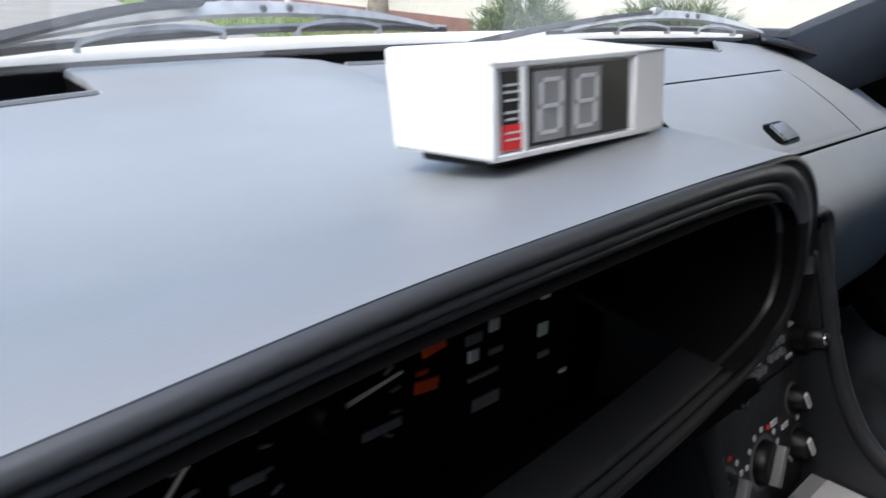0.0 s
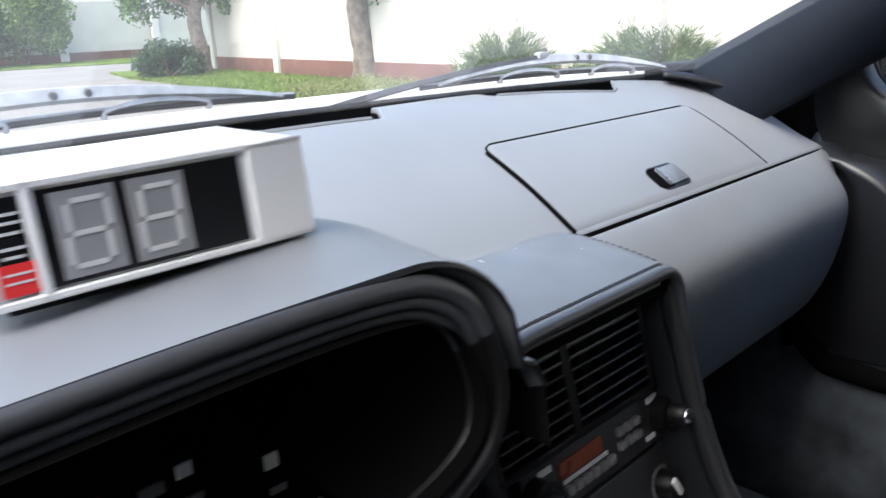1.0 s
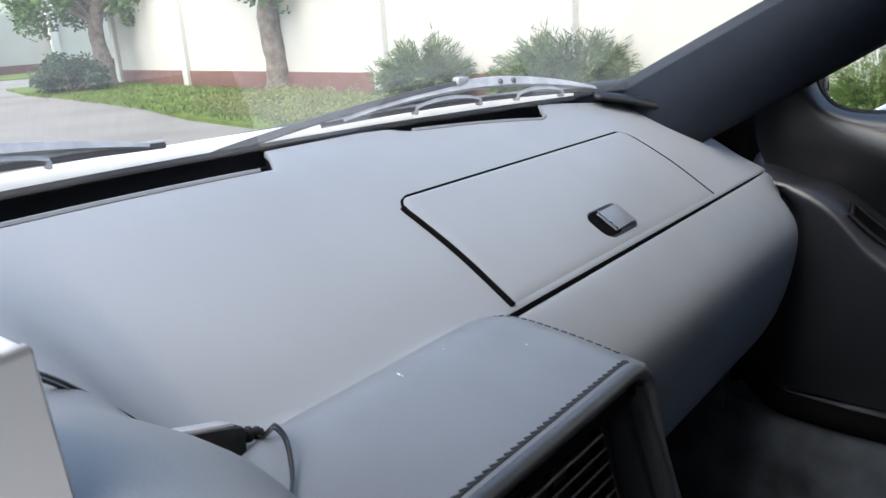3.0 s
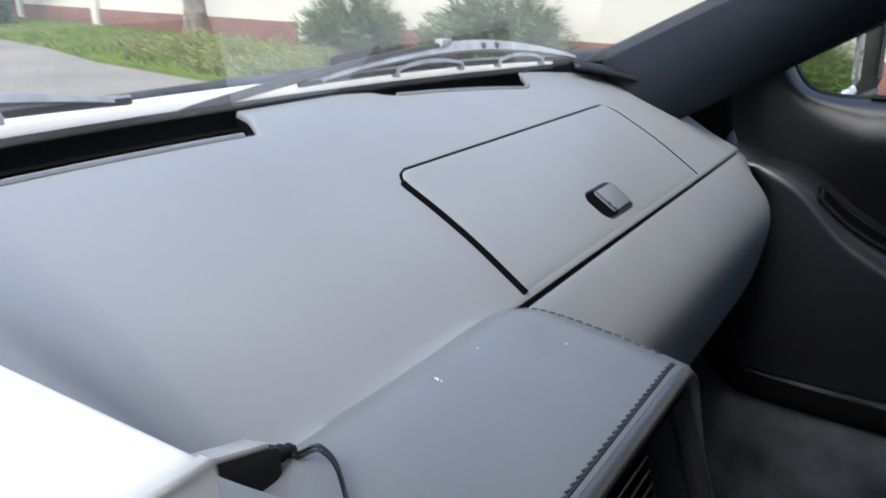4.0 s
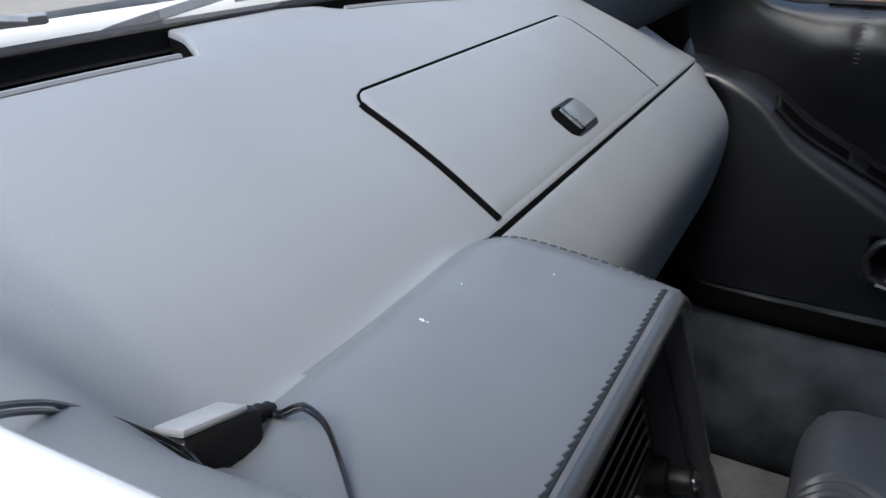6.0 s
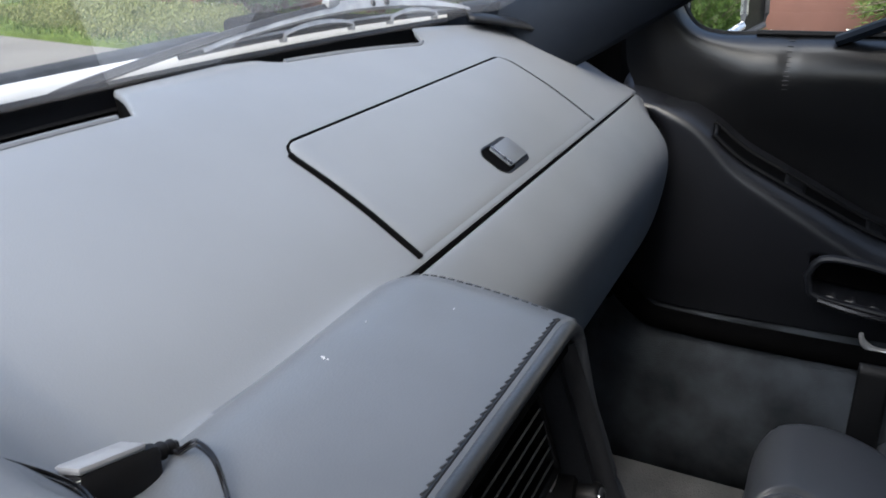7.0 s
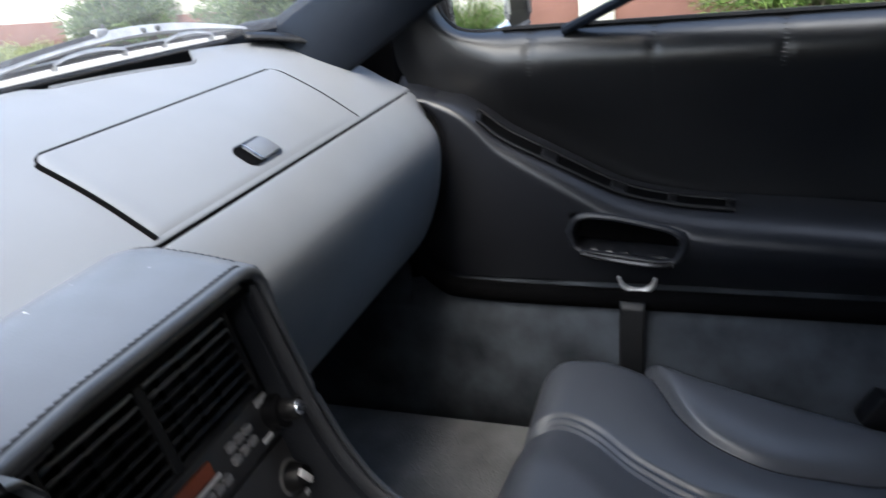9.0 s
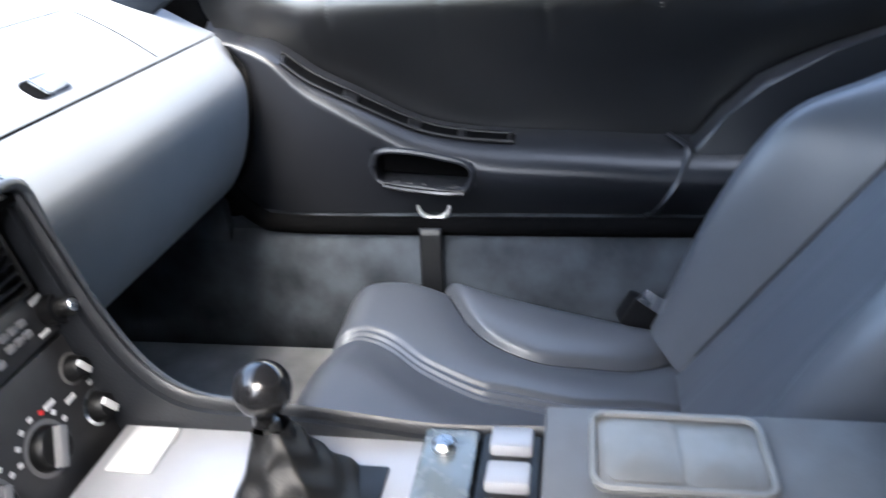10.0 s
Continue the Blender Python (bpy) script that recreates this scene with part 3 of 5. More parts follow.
vs = [0, 0.01, 0.03] + arange(0.07, 0.80, 0.06) + arange(0.83, 0.97, 0.02) + [0.985, 0.995, 0.999]


def lid_at(u, v):
    x, y = lid_xy(u, v)
    ed = min(u * 0.37, (1 - u) * 0.37, v * 0.107, (1 - v) * 0.107)
    return (x, y, z_dash(x, y) + 0.0018 - 0.0026 * (1 - min(ed / 0.005, 1)) ** 2)


grid(lid_at, us, vs, bm)
be = [e for e in bm.edges if len(e.link_faces) == 1]
r = bmesh.ops.extrude_edge_only(bm, edges=be)
bmesh.ops.translate(bm, vec=(0, 0, -0.008), verts=[g for g in r["geom"] if isinstance(g, bmesh.types.BMVert)])
bmesh.ops.recalc_face_normals(bm, faces=bm.faces)
bm.to_mesh(lid.data)
bm.free()
lid.data.polygons.foreach_set("use_smooth", [True] * len(lid.data.polygons))
lid.data.set_sharp_from_angle(angle=radians(50))
rim = [lid_xy(0, v) for v in arange(0, 0.999, 0.03)] + [lid_xy(u, 0.999) for u in arange(0, 1, 0.03)] + [lid_xy(1, v) for v in arange(0.999, 0, 0.03)]
part("gap", tube([(x, y, z_dash(x, y) + 0.0002) for x, y in rim], [0.0012 if x < 0.99 else 0.0008 for x, y in rim], 6), MATT, lid, "dark gap round the lid")
gl = [lid_xy(0, v) for v in arange(0, 0.90, 0.04)]
part("gap", tube([(x - 0.0012, y, z_dash(x, y) + 0.0002) for x, y in gl], 0.0026, 6), MATT, lid)
LX, LY = 0.8145, 0.3822
sl = (z_dash(LX, LY + 0.01) - z_dash(LX, LY - 0.01)) / 0.02
LM = basis((LX, LY, z_dash(LX, LY) + 0.0018), (1, 0, 0), (0, 1, sl))


def rounded(w, h, r, n=5):
    out = []
    for cx, cy, a0 in ((w / 2 - r, h / 2 - r, 0), (-w / 2 + r, h / 2 - r, 90), (-w / 2 + r, -h / 2 + r, 180), (w / 2 - r, -h / 2 + r, 270)):
        out += [(cx + r * math.cos(radians(a0 + 90 * i / n)), cy + r * math.sin(radians(a0 + 90 * i / n))) for i in range(n + 1)]
    return out


# shade of the recess goes into the colour: dark surround, black left part
bm = prism(rounded(0.054, 0.031, 0.010), "z", -0.004, 0.0006)
bmesh.ops.transform(bm, matrix=LM, verts=bm.verts)
latch = part("latch", bm, CHEEK, lid, "finger latch in a shallow recess, its shade put in as dark colour")
bm = prism(rounded(0.026, 0.0275, 0.008), "z", -0.002, 0.0010)
bmesh.ops.transform(bm, matrix=LM @ pose(-0.0145, 0, 0), verts=bm.verts)
part("finger_hole", bm, MATT, latch, "finger hole, its shade put in as matt black")
bm = prism(rounded(0.033, 0.0225, 0.002), "z", -0.001, 0.0026, bevel=0.0007)
bmesh.ops.transform(bm, matrix=LM @ pose(0.0045, 0, 0.0002, 0, -4, 0), verts=bm.verts)
part("paddle", bm, HOOD_LEATHER, latch, "grey paddle")
for dx, dz in ((-0.0110, 0.0038), (0.0150, 0.0020)):
    part("paddle_edge", box(0, 0, 0, 0.0011, 0.0225, 0.0012, m=LM @ pose(dx, 0, dz - 0.0004)), STEEL if dx < 0 else PLASTIC, latch)

# ---- instrument binnacle ----
binn = thing("instrument_binnacle", "deep black instrument binnacle with a padded rim", "instruments")
RY = 0.1745
oc = [(-0.13, 0.9055), (-0.05, 0.9145), (0.033, 0.9198), (0.11, 0.9258), (0.18, 0.9282), (0.25, 0.9295), (0.290, 0.928), (0.310, 0.923), (0.326, 0.911), (0.336, 0.890), (0.3385, 0.872), (0.333, 0.855), (0.317, 0.843), (0.290, 0.835), (0.24, 0.827), (0.15, 0.818), (0.0, 0.808), (-0.13, 0.80)]
ol = catmull([(a, RY, b) for a, b in oc], 6)


def rim_frame(i):
    d = (ol[min(i + 1, len(ol) - 1)] - ol[max(i - 1, 0)]).normalized()
    n = Vector((d.z, 0, -d.x))
    return ol[i], -n, Vector((0, -1, 0))


def arc_profile(c, r, a0, a1, n=7):
    return [(c[0] + r * math.cos(radians(a0 + (a1 - a0) * i / n)), c[1] + r * math.sin(radians(a0 + (a1 - a0) * i / n))) for i in range(n + 1)]


prof = [(0.0, -0.003)] + arc_profile((-0.0034, 0.000), 0.0034, 0, 180) + arc_profile((-0.0086, -0.001), 0.0024, 0, 180) + arc_profile((-0.0128, -0.003), 0.0021, 0, 180) + [(-0.015, -0.02)]
# one rim in two colours: lit beads painted grey, shaded side and lip black
part("rim", sweep(ol[:52], prof, rim_frame), RIM_LEATHER, binn, "padded rim with double beads, their highlights put in as grey")
part("side_rim", sweep(ol[51:67], prof, lambda i: rim_frame(i + 51)), BLACK_VINYL, binn, "rim beside the dials, its shade put in as black")
part("lower_lip", sweep(ol[66:], prof, lambda i: rim_frame(i + 66)), BLACK_VINYL, binn, "lower lip of the rim, its shade put in as black")
inner = [rim_frame(i)[0] + rim_frame(i)[1] * -0.014 for i in range(len(ol))]
part("hood_lining", sweep(inner[:80], [(0, 0.004), (-0.006, -0.05), (-0.016, -0.110)], lambda i: (inner[i], rim_frame(i)[1], Vector((0, -1, 0)))), MATT, binn, "matt black hood lining")
cl = prism([(a, b) for a, b in ((-0.15, 0.74), (0.333, 0.74), (0.333, 0.880), (0.31, 0.890), (0.10, 0.892), (-0.15, 0.872))], "y", 0.282, 0.288)
part("dial_board", cl, MATT, binn, "black instrument face")
bm = grid(lambda u, v: (u, 0.178 + 0.105 * v, 0.826 - 0.062 * v), arange(-0.13, 0.325, 0.03), arange(0, 1, 0.1))
part("lower_shelf", bm, MATT, binn, solid=0.006)
part("lower_panel", box(0.10, 0.32, 0.64, 0.58, 0.05, 0.32, 0.01), MATT, binn, "black panel round the steering column")


def mark(parent, name, x, z, w, h, material, rot=0.0, y=0.2800, label=""):
    bm = box(0, 0, 0, w, 0.0014, h, m=pose(0, 0, 0, 0, rot, 0))
    bmesh.ops.translate(bm, vec=(x, y, z), verts=bm.verts)
    return part(name, bm, material, parent, label, smooth=0)


def needle(cx, cz, ang, ln):
    bm = prism([(-0.0012, 0), (0.0012, 0), (0.0005, ln), (-0.0005, ln)], "y", -0.0005, 0.0005)
    bmesh.ops.transform(bm, matrix=pose(cx, 0.277, cz, 0, ang, 0), verts=bm.verts)
    part("needle", bm, NEEDLE, binn, "pale gauge needle")
    bm = lathe([(0, 0.004), (0.006, 0.004), (0.008, 0), (0.008, -0.004)], 14, m=pose(cx, 0.278, cz, 90, 0, 0))
    part("hub", bm, PLASTIC, binn)


needle(0.168, 0.8235, 80, 0.037)
needle(0.080, 0.794, 40, 0.045)
for gx, gz, gr in ((0.172, 0.815, 0.032), (0.075, 0.808, 0.036)):
    for k in range(13):
        a = radians(-120 + 240 * k / 12)
        mark(binn, "tick", gx + gr * math.sin(a), gz + gr * math.cos(a), 0.0012, 0.005, GREY_PRINT, math.degrees(a))
for x, z, w, h, rot in ((0.219, 0.840, 0.006, 0.002, 0), (0.226, 0.833, 0.013, 0.0045, -8), (0.219, 0.823, 0.006, 0.002, 0), (0.222, 0.8155, 0.013, 0.006, 6)):
    mark(binn, "warning_legend", x, z, w, h, ORANGE, rot)
for x, z, w, h in ((0.2515, 0.829, 0.010, 0.005), (0.265, 0.832, 0.006, 0.006), (0.2515, 0.820, 0.006, 0.006), (0.267, 0.818, 0.009, 0.003), (0.259, 0.8075, 0.020, 0.0022), (0.262, 0.792, 0.018, 0.0065), (0.303, 0.837, 0.006, 0.003), (0.303, 0.818, 0.0062, 0.007), (0.305, 0.803, 0.008, 0.003), (0.3235, 0.7865, 0.005, 0.002), (0.1965, 0.8035, 0.021, 0.004), (0.1315, 0.830, 0.012, 0.004), (0.1325, 0.808, 0.014, 0.004), (0.118, 0.838, 0.008, 0.003)):
    mark(binn, "legend", x, z, w, h, GREY_PRINT if w > 0.0065 else PAPER)

# ---- steering wheel ----
wheel = thing("steering_wheel", "black leather steering wheel below the binnacle", "steering wheel")
WM = pose(0.1272, 0.0117, 0.8027, 69, 0, 0)
ring = [WM @ Vector((0.150 * math.cos(a), 0.150 * math.sin(a), 0)) for a in (2 * math.pi * k / 64 for k in range(64))]
part("rim", tube(ring, 0.0142, 14, closed=True, up=(0, -0.88, 0.47)), WHEEL, wheel, "black glossy leather wheel rim", smooth=60)
part("hub", lathe([(0, 0.03), (0.05, 0.028), (0.06, 0.015), (0.06, -0.02), (0.03, -0.05), (0.025, -0.33), (0, -0.33)], 28, m=WM), PLASTIC, wheel, "black hub")
for a in (200, 340):
    d = Vector((math.cos(radians(a)), math.sin(radians(a)), 0))
    part("spoke", tube([WM @ (d * 0.05), WM @ (d * 0.10 + Vector((0, 0, -0.004))), WM @ (d * 0.148)], [0.016, 0.012, 0.011], 8), PLASTIC, wheel)

# ---- white speed display ----
disp = thing("digital_speed_display", "white boxed two-digit display standing on the dashboard", "speed display")
DM = basis((0.2515, 0.2315, 0.9460), (0.998, -0.025, 0.010), (0.04, 0.10, 1))
DW, DH = 0.1005, 0.0330


def dbox(cx, cy, cz, sx, sy, sz, bev=0.0):
    bm = box(cx, cy, cz, sx, sy, sz, bev)
    bmesh.ops.transform(bm, matrix=DM, verts=bm.verts)
    return bm


bm = bmesh.new()
front = [DM @ Vector((sx * DW / 2, sy * DH / 2, 0)) for sx, sy in ((-1, -1), (1, -1), (1, 1), (-1, 1))]
deep = [p + (Vector((-0.002, 0.050, 0.0005)) if i > 1 else Vector((-0.001, 0.048, -0.0035))) for i, p in enumerate(front)]
vf, vb = [bm.verts.new(p) for p in front], [bm.verts.new(p) for p in deep]
bm.faces.new(vf), bm.faces.new(vb[::-1])
for i in range(4):
    bm.faces.new((vf[i], vb[i], vb[(i + 1) % 4], vf[(i + 1) % 4]))
bmesh.ops.bevel(bm, geom=list(bm.edges), offset=0.0020, segments=3, affect="EDGES", profile=0.5)
case = part("case", bm, WHITE, disp, "white plastic case")
fr = bmesh.new()
for q in ((0, DH / 2 - 0.0012, DW, 0.0024), (0, -DH / 2 + 0.0012, DW, 0.0024), (-DW / 2 + 0.0014, 0, 0.0028, DH), (-0.0342, 0, 0.0030, DH), (DW / 2 - 0.0102, 0, 0.0204, DH)):
    box(q[0], q[1], 0.0008, q[2], q[3], 0.003, 0.0006, 1, bm=fr)
bmesh.ops.transform(fr, matrix=DM, verts=fr.verts)
part("bezel", fr, WHITE, disp)
part("screen", dbox(-0.0030, 0, 0.0007, 0.0595, 0.0266, 0.0010), DARK_SCREEN, disp, "dark display window")
strip = part("label_strip", dbox(-0.0402, 0.0, 0.0007, 0.0082, 0.0258, 0.0010), DARK_SCREEN, disp, "black and red label strip")
part("red_field", dbox(-0.0402, -0.0088, 0.0014, 0.0092, 0.0086, 0.0006), RED, strip, "red field")
for yy, w in ((0.0085, 0.0065), (0.0062, 0.0072), (0.0035, 0.006), (-0.0005, 0.0065), (-0.0028, 0.005)):
    part("print_bar", dbox(-0.0402, yy, 0.0014, w, 0.0008, 0.0006), PAPER, strip)
for yy in (-0.0072, -0.0095):
    part("print_bar", dbox(-0.0402, yy, 0.0019, 0.007, 0.0006, 0.0004), PAPER, strip)
for cx in (-0.0205, -0.0003):
    fld = part("digit", dbox(cx, 0, 0.0014, 0.0172, 0.0240, 0.0006), DIGIT_FIELD, disp, "pale unlit seven-segment digit")
    for sx, sy, w, h in ((0, 0.0090, 0.0085, 0.0014), (0, 0, 0.0085, 0.0014), (0, -0.0090, 0.0085, 0.0014), (-0.0054, 0.0045, 0.0014, 0.0074), (0.0054, 0.0045, 0.0014, 0.0074), (-0.0054, -0.0045, 0.0014, 0.0074), (0.0054, -0.0045, 0.0014, 0.0074)):
        part("segment", dbox(cx + sx + sy * 0.1, sy, 0.0019, w, h, 0.0005), DIGIT, fld)
# contact shadow under the case, built as a black inset slab
part("base_shadow", dbox(0, -DH / 2 - 0.0010, -0.0250, DW - 0.014, 0.0052, 0.0360, 0.0015), RUBBER, disp, "black slab in place of the shadow under the case")

# usb plug and lead behind the display
plug = thing("usb_plug", "grey and black plug joined to a thin black lead", "plug")
PA, PB = Vector((0.381, 0.3505, 0.8595)), Vector((0.4125, 0.3500, 0.8500))
pm = basis((PA + PB) / 2, PB - PA, (0.3, 0.25, 1))
bm = box(0, -0.003, 0, 0.034, 0.017, 0.015, 0.004)
bmesh.ops.transform(bm, matrix=pm, verts=bm.verts)
part("body", bm, RUBBER, plug, "black plug body")
bm = box(-0.003, 0.0058, 0.0, 0.027, 0.003, 0.0135, 0.0014)
bmesh.ops.transform(bm, matrix=pm, verts=bm.verts)
part("shell", bm, SHELL, plug, "pale grey upper shell")
bm = box(-0.021, 0.001, 0, 0.012, 0.0045, 0.012, 0.0006)
bmesh.ops.transform(bm, matrix=pm, verts=bm.verts)
part("metal_end", bm, CHROME, plug, "bright metal connector")
d = (PB - PA).normalized()
bm = lathe([(0, 0)] + [(0.0042 - 0.0003 * (k // 2) - 0.0008 * ((k // 2) % 2), 0.0011 * k) for k in range(12)] + [(0, 0.0125)], 12, m=basis(PB, d.cross(Vector((0, 0, 1))), Vector((0, 0, 1)).cross(d).cross(d)))
part("strain_relief", bm, RUBBER, plug)
lead = catmull([PB + d * 0.010, (0.4205, 0.3440, 0.8480), (0.4185, 0.334, 0.8560), (0.4150, 0.326, 0.8610), (0.4135, 0.318, 0.8585), (0.4080, 0.309, 0.8520), (0.400, 0.300, 0.8500), (0.388, 0.289, 0.8520), (0.372, 0.280, 0.862)], 8)
for k in (-1, 1):
    part("lead", tube([p + Vector((0.0010, 0.0010, 0)) * k for p in lead], 0.0008, 6), GLOSS_BLACK, plug)
lead2 = catmull([(0.290, 0.287, 0.944), (0.300, 0.289, 0.945), (0.318, 0.310, 0.932), (0.335, 0.325, 0.917), (0.349, 0.336, 0.902), (0.366, 0.343, 0.882), (0.378, 0.340, 0.866), (0.376, 0.328, 0.862)], 8)
for k in (-1, 1):
    part("lead", tube([p + Vector((0.0010, 0.0010, 0)) * k for p in lead2], 0.0008, 6), GLOSS_BLACK, plug)

# ---- centre console ----
cons = thing("centre_console", "dark leather-edged centre console with a silver top plate", "centre console")
CX = 0.50
edge = catmull([(0, 0.2535, 0.826), (0, 0.240, 0.784), (0, 0.227, 0.742), (0, 0.210, 0.702), (0, 0.190, 0.673), (0, 0.166, 0.656), (0, 0.135, 0.6495), (0, 0.08, 0.648), (0, 0.03, 0.643), (0, -0.04, 0.636), (0, -0.125, 0.640)], 5)
outl = [(p.y, p.z) for p in edge] + [(-0.125, 0.50), (0.34, 0.50), (0.34, 0.815), (0.27, 0.822)]
for a, b in ((0.573, 0.589), (0.386, 0.402)):
    ck = part("cheek", prism(outl, "x", a, b), CHEEK, cons, "dark leather side cheek")
    c = (a + b) / 2
    part("edge_bead", tube([(c, p.y - 0.001, p.z + 0.001) for p in edge], 0.0080, 10, squash=0.38, up=(1, 0, 0)), EDGING, ck, "grey leather edging")
    st = bmesh.new()
    for i in range(0, 36):
        p, q = edge[i], edge[i + 1]
        for f in (0.1, 0.6):
            r0, r1 = p.lerp(q, f), p.lerp(q, f + 0.32)
            tube([(b - 0.003, r0.y - 0.005, r0.z + 0.004), (b - 0.003, r1.y - 0.005, r1.z + 0.004)], 0.0009, 5, st)
    part("stitching", st, THREAD, ck)
# hood edge: two beads that turn the corner and run on down the cheek, and a stitched seam
for dy, dz, inn, r, m, nm in ((0.0000, -0.0030, 0.0, 0.0042, RIM_LEATHER, "grey leather bead"), (0.0040, -0.0110, 0.0075, 0.0034, CHEEK, "dark inner bead")):
    zt = z_dash(0.57, 0.249) + dz
    line = [(x, 0.2475 + dy, z_dash(x, 0.249) + dz) for x in arange(0.374, 0.570, 0.008)]
    line += [(0.5785 - inn, 0.2475 + dy, zt - 0.0012), (0.5855 - inn, 0.2470 + dy, zt - 0.0055), (0.5885 - inn, 0.2455 + dy, zt - 0.0130)]
    line += [(0.5890 - inn, p.y - 0.0035 + dy * 0.5, p.z - inn * 0.3) for p in edge[4:34:3]]
    part("hood_bead", tube(catmull(line, 3), r, 8), m, cons, nm, smooth=60)
st = bmesh.new()
for x in arange(0.378, 0.576, 0.0050):
    tube([(x, 0.2542, z_dash(x, 0.2542) + 0.0003), (x + 0.0034, 0.2532, z_dash(x + 0.0034, 0.2532) + 0.0003)], 0.0007, 5, st)
for y in arange(0.262, 0.352, 0.0052):
    x = 0.589
    tube([(x, y, z_dash(x, y) + 0.0004), (x, y + 0.0036, z_dash(x, y + 0.0036) + 0.0002)], 0.0005, 5, st)
part("stitching", st, STITCH, cons, "dark stitches along the hood edge")
part("seam_groove", tube([(x, 0.2530, z_dash(x, 0.2530) - 0.0004) for x in arange(0.376, 0.580, 0.006)], 0.0011, 6), CHEEK, cons, "dark seam beside the hood edge")
part("hood_roll", tube(catmull([(0.5885, y, z_dash(0.589, y) - 0.0052) for y in arange(0.358, 0.262, 0.015)] + [(0.5868, 0.2535, z_dash(0.586, 0.2535) - 0.0062), (0.5850, 0.2490, z_dash(0.585, 0.249) - 0.0085)], 4), [0.0022 + 0.0026 * min(k / 6, 1) for k in range(33)], 10), HOOD_LEATHER, cons, "rolled leather edge", smooth=60)
FM = basis((CX, 0.252, 0.74), (1, 0, 0), (0, 0.2425, 0.970))


def fbox(u, v, w, su, sv, sw, bev=0.0, rot=0.0):
    bm = box(0, 0, 0, su, sv, sw, bev)
    bmesh.ops.transform(bm, matrix=FM @ pose(u, v, w, 0, 0, rot), verts=bm.verts)
    return bm


def fturn(u, v, prof, seg=24, rot=0):
    return lathe(prof, seg, m=FM @ pose(u, v, 0, 0, 0, rot))


part("stack_face", fbox(0, -0.03, -0.006, 0.158, 0.256, 0.008), FASCIA, cons, "black fascia panel")
part("stack_roof", box(CX, 0.285, 0.828, 0.158, 0.075, 0.006), MATT, cons)
part("top_plate", prism([(0.424, 0.215), (0.576, 0.215), (0.576, -0.05), (0.424, -0.05)], "z", 0.615, 0.634, bevel=0.002), SILVER, cons, "silver-grey console top plate")
part("ashtray_lid", box(0.546, 0.184, 0.6355, 0.048, 0.036, 0.003, 0.001), ASH_LID, cons, "pale ashtray lid")
part("boot_surround", box(0.50, 0.035, 0.6358, 0.085, 0.085, 0.003, 0.001), PLASTIC, cons)
# rear box with tray
bm = prism([(0.405, -0.115), (0.597, -0.115), (0.597, -0.40), (0.590, -0.425), (0.57, -0.435), (0.405, -0.435)], "z", 0.40, 0.655, bevel=0.004)
part("rear_box", bm, GREY_BOX, cons, "matt grey rear console box")
tray = part("coin_tray", prism([(x + 0.549, y - 0.203) for x, y in rounded(0.072, 0.112, 0.010)], "z", 0.652, 0.6585, bevel=0.001), TRAY, cons, "pale metal ashtray set in the console")
part("tray_floor", prism([(x + 0.549, y - 0.180) for x, y in rounded(0.058, 0.046, 0.006)], "z", 0.655, 0.6598, bevel=0.0006), TRAY, tray)
part("tray_floor", prism([(x + 0.546, y - 0.227) for x, y in rounded(0.054, 0.044, 0.006)], "z", 0.655, 0.6590, bevel=0.0006), TRAY, tray)
part("tray_lip", tube([(x + 0.549, y - 0.203, 0.6595) for x, y in rounded(0.070, 0.110, 0.010)], 0.0028, 6, closed=True), TRAY, tray)

# switches between plate and box
blk = thing("switch_block", "teal-grey switch block with chrome-edged rockers", "switches")
part("body", box(CX, -0.0490, 0.632, 0.150, 0.040, 0.032, 0.004), GREEN_GLASS, blk, "glossy teal-grey plate")
part("bezel", box(CX, -0.0925, 0.630, 0.150, 0.043, 0.030, 0.003), PLASTIC, blk, "black bezel")
for x in (0.553, 0.518, 0.483, 0.448):
    rk = part("rocker", box(0, 0, 0, 0.027, 0.030, 0.012, 0.003), SILVER, blk, "silver-grey rocker switch")
    rk.matrix_basis = pose(x + 0.012, -0.0925, 0.645, 0, 10, 0)
part("lock_knob", lathe([(0, 0.008), (0.006, 0.008), (0.009, 0.005), (0.009, 0)], 16, m=pose(0.553, -0.046, 0.647)), STEEL, blk, "small chrome knob")

# gear lever
gear = thing("gear_lever", "gear lever with a glossy black ball knob", "gear lever")
part("knob", lathe([(0, 0.019)] + [(0.019 * math.sin(radians(a)), 0.019 * math.cos(radians(a))) for a in range(12, 150, 12)] + [(0.0085, -0.0175), (0.008, -0.026), (0, -0.026)], 28, m=pose(0.517, 0.062, 0.721, 4, 6, 0)), GLOSS_BLACK, gear, "glossy black ball knob", smooth=60)
part("stalk", tube([(0.5145, 0.060, 0.697), (0.509, 0.055, 0.66)], 0.006, 10), STEEL, gear)


def boot_at(u, v):
    a = 2 * math.pi * u
    r = 0.011 + 0.031 * (1 - v) ** 1.25 + 0.0011 * math.sin(7 * a + 9 * v) * (1 - v) + 0.0009 * math.sin(v * 19 + 2 * math.sin(3 * a))
    sq = 1 / max(abs(math.cos(a)), abs(math.sin(a))) ** 0.5
    return (0.507 + 0.006 * v + r * sq * math.cos(a), 0.049 + 0.010 * v + r * sq * math.sin(a), 0.637 + 0.059 * v)


part("boot", grid(boot_at, arange(0, 1, 1 / 90), arange(0, 1, 0.03)), BLACK_VINYL, gear, "black creased leather gaiter", smooth=90)

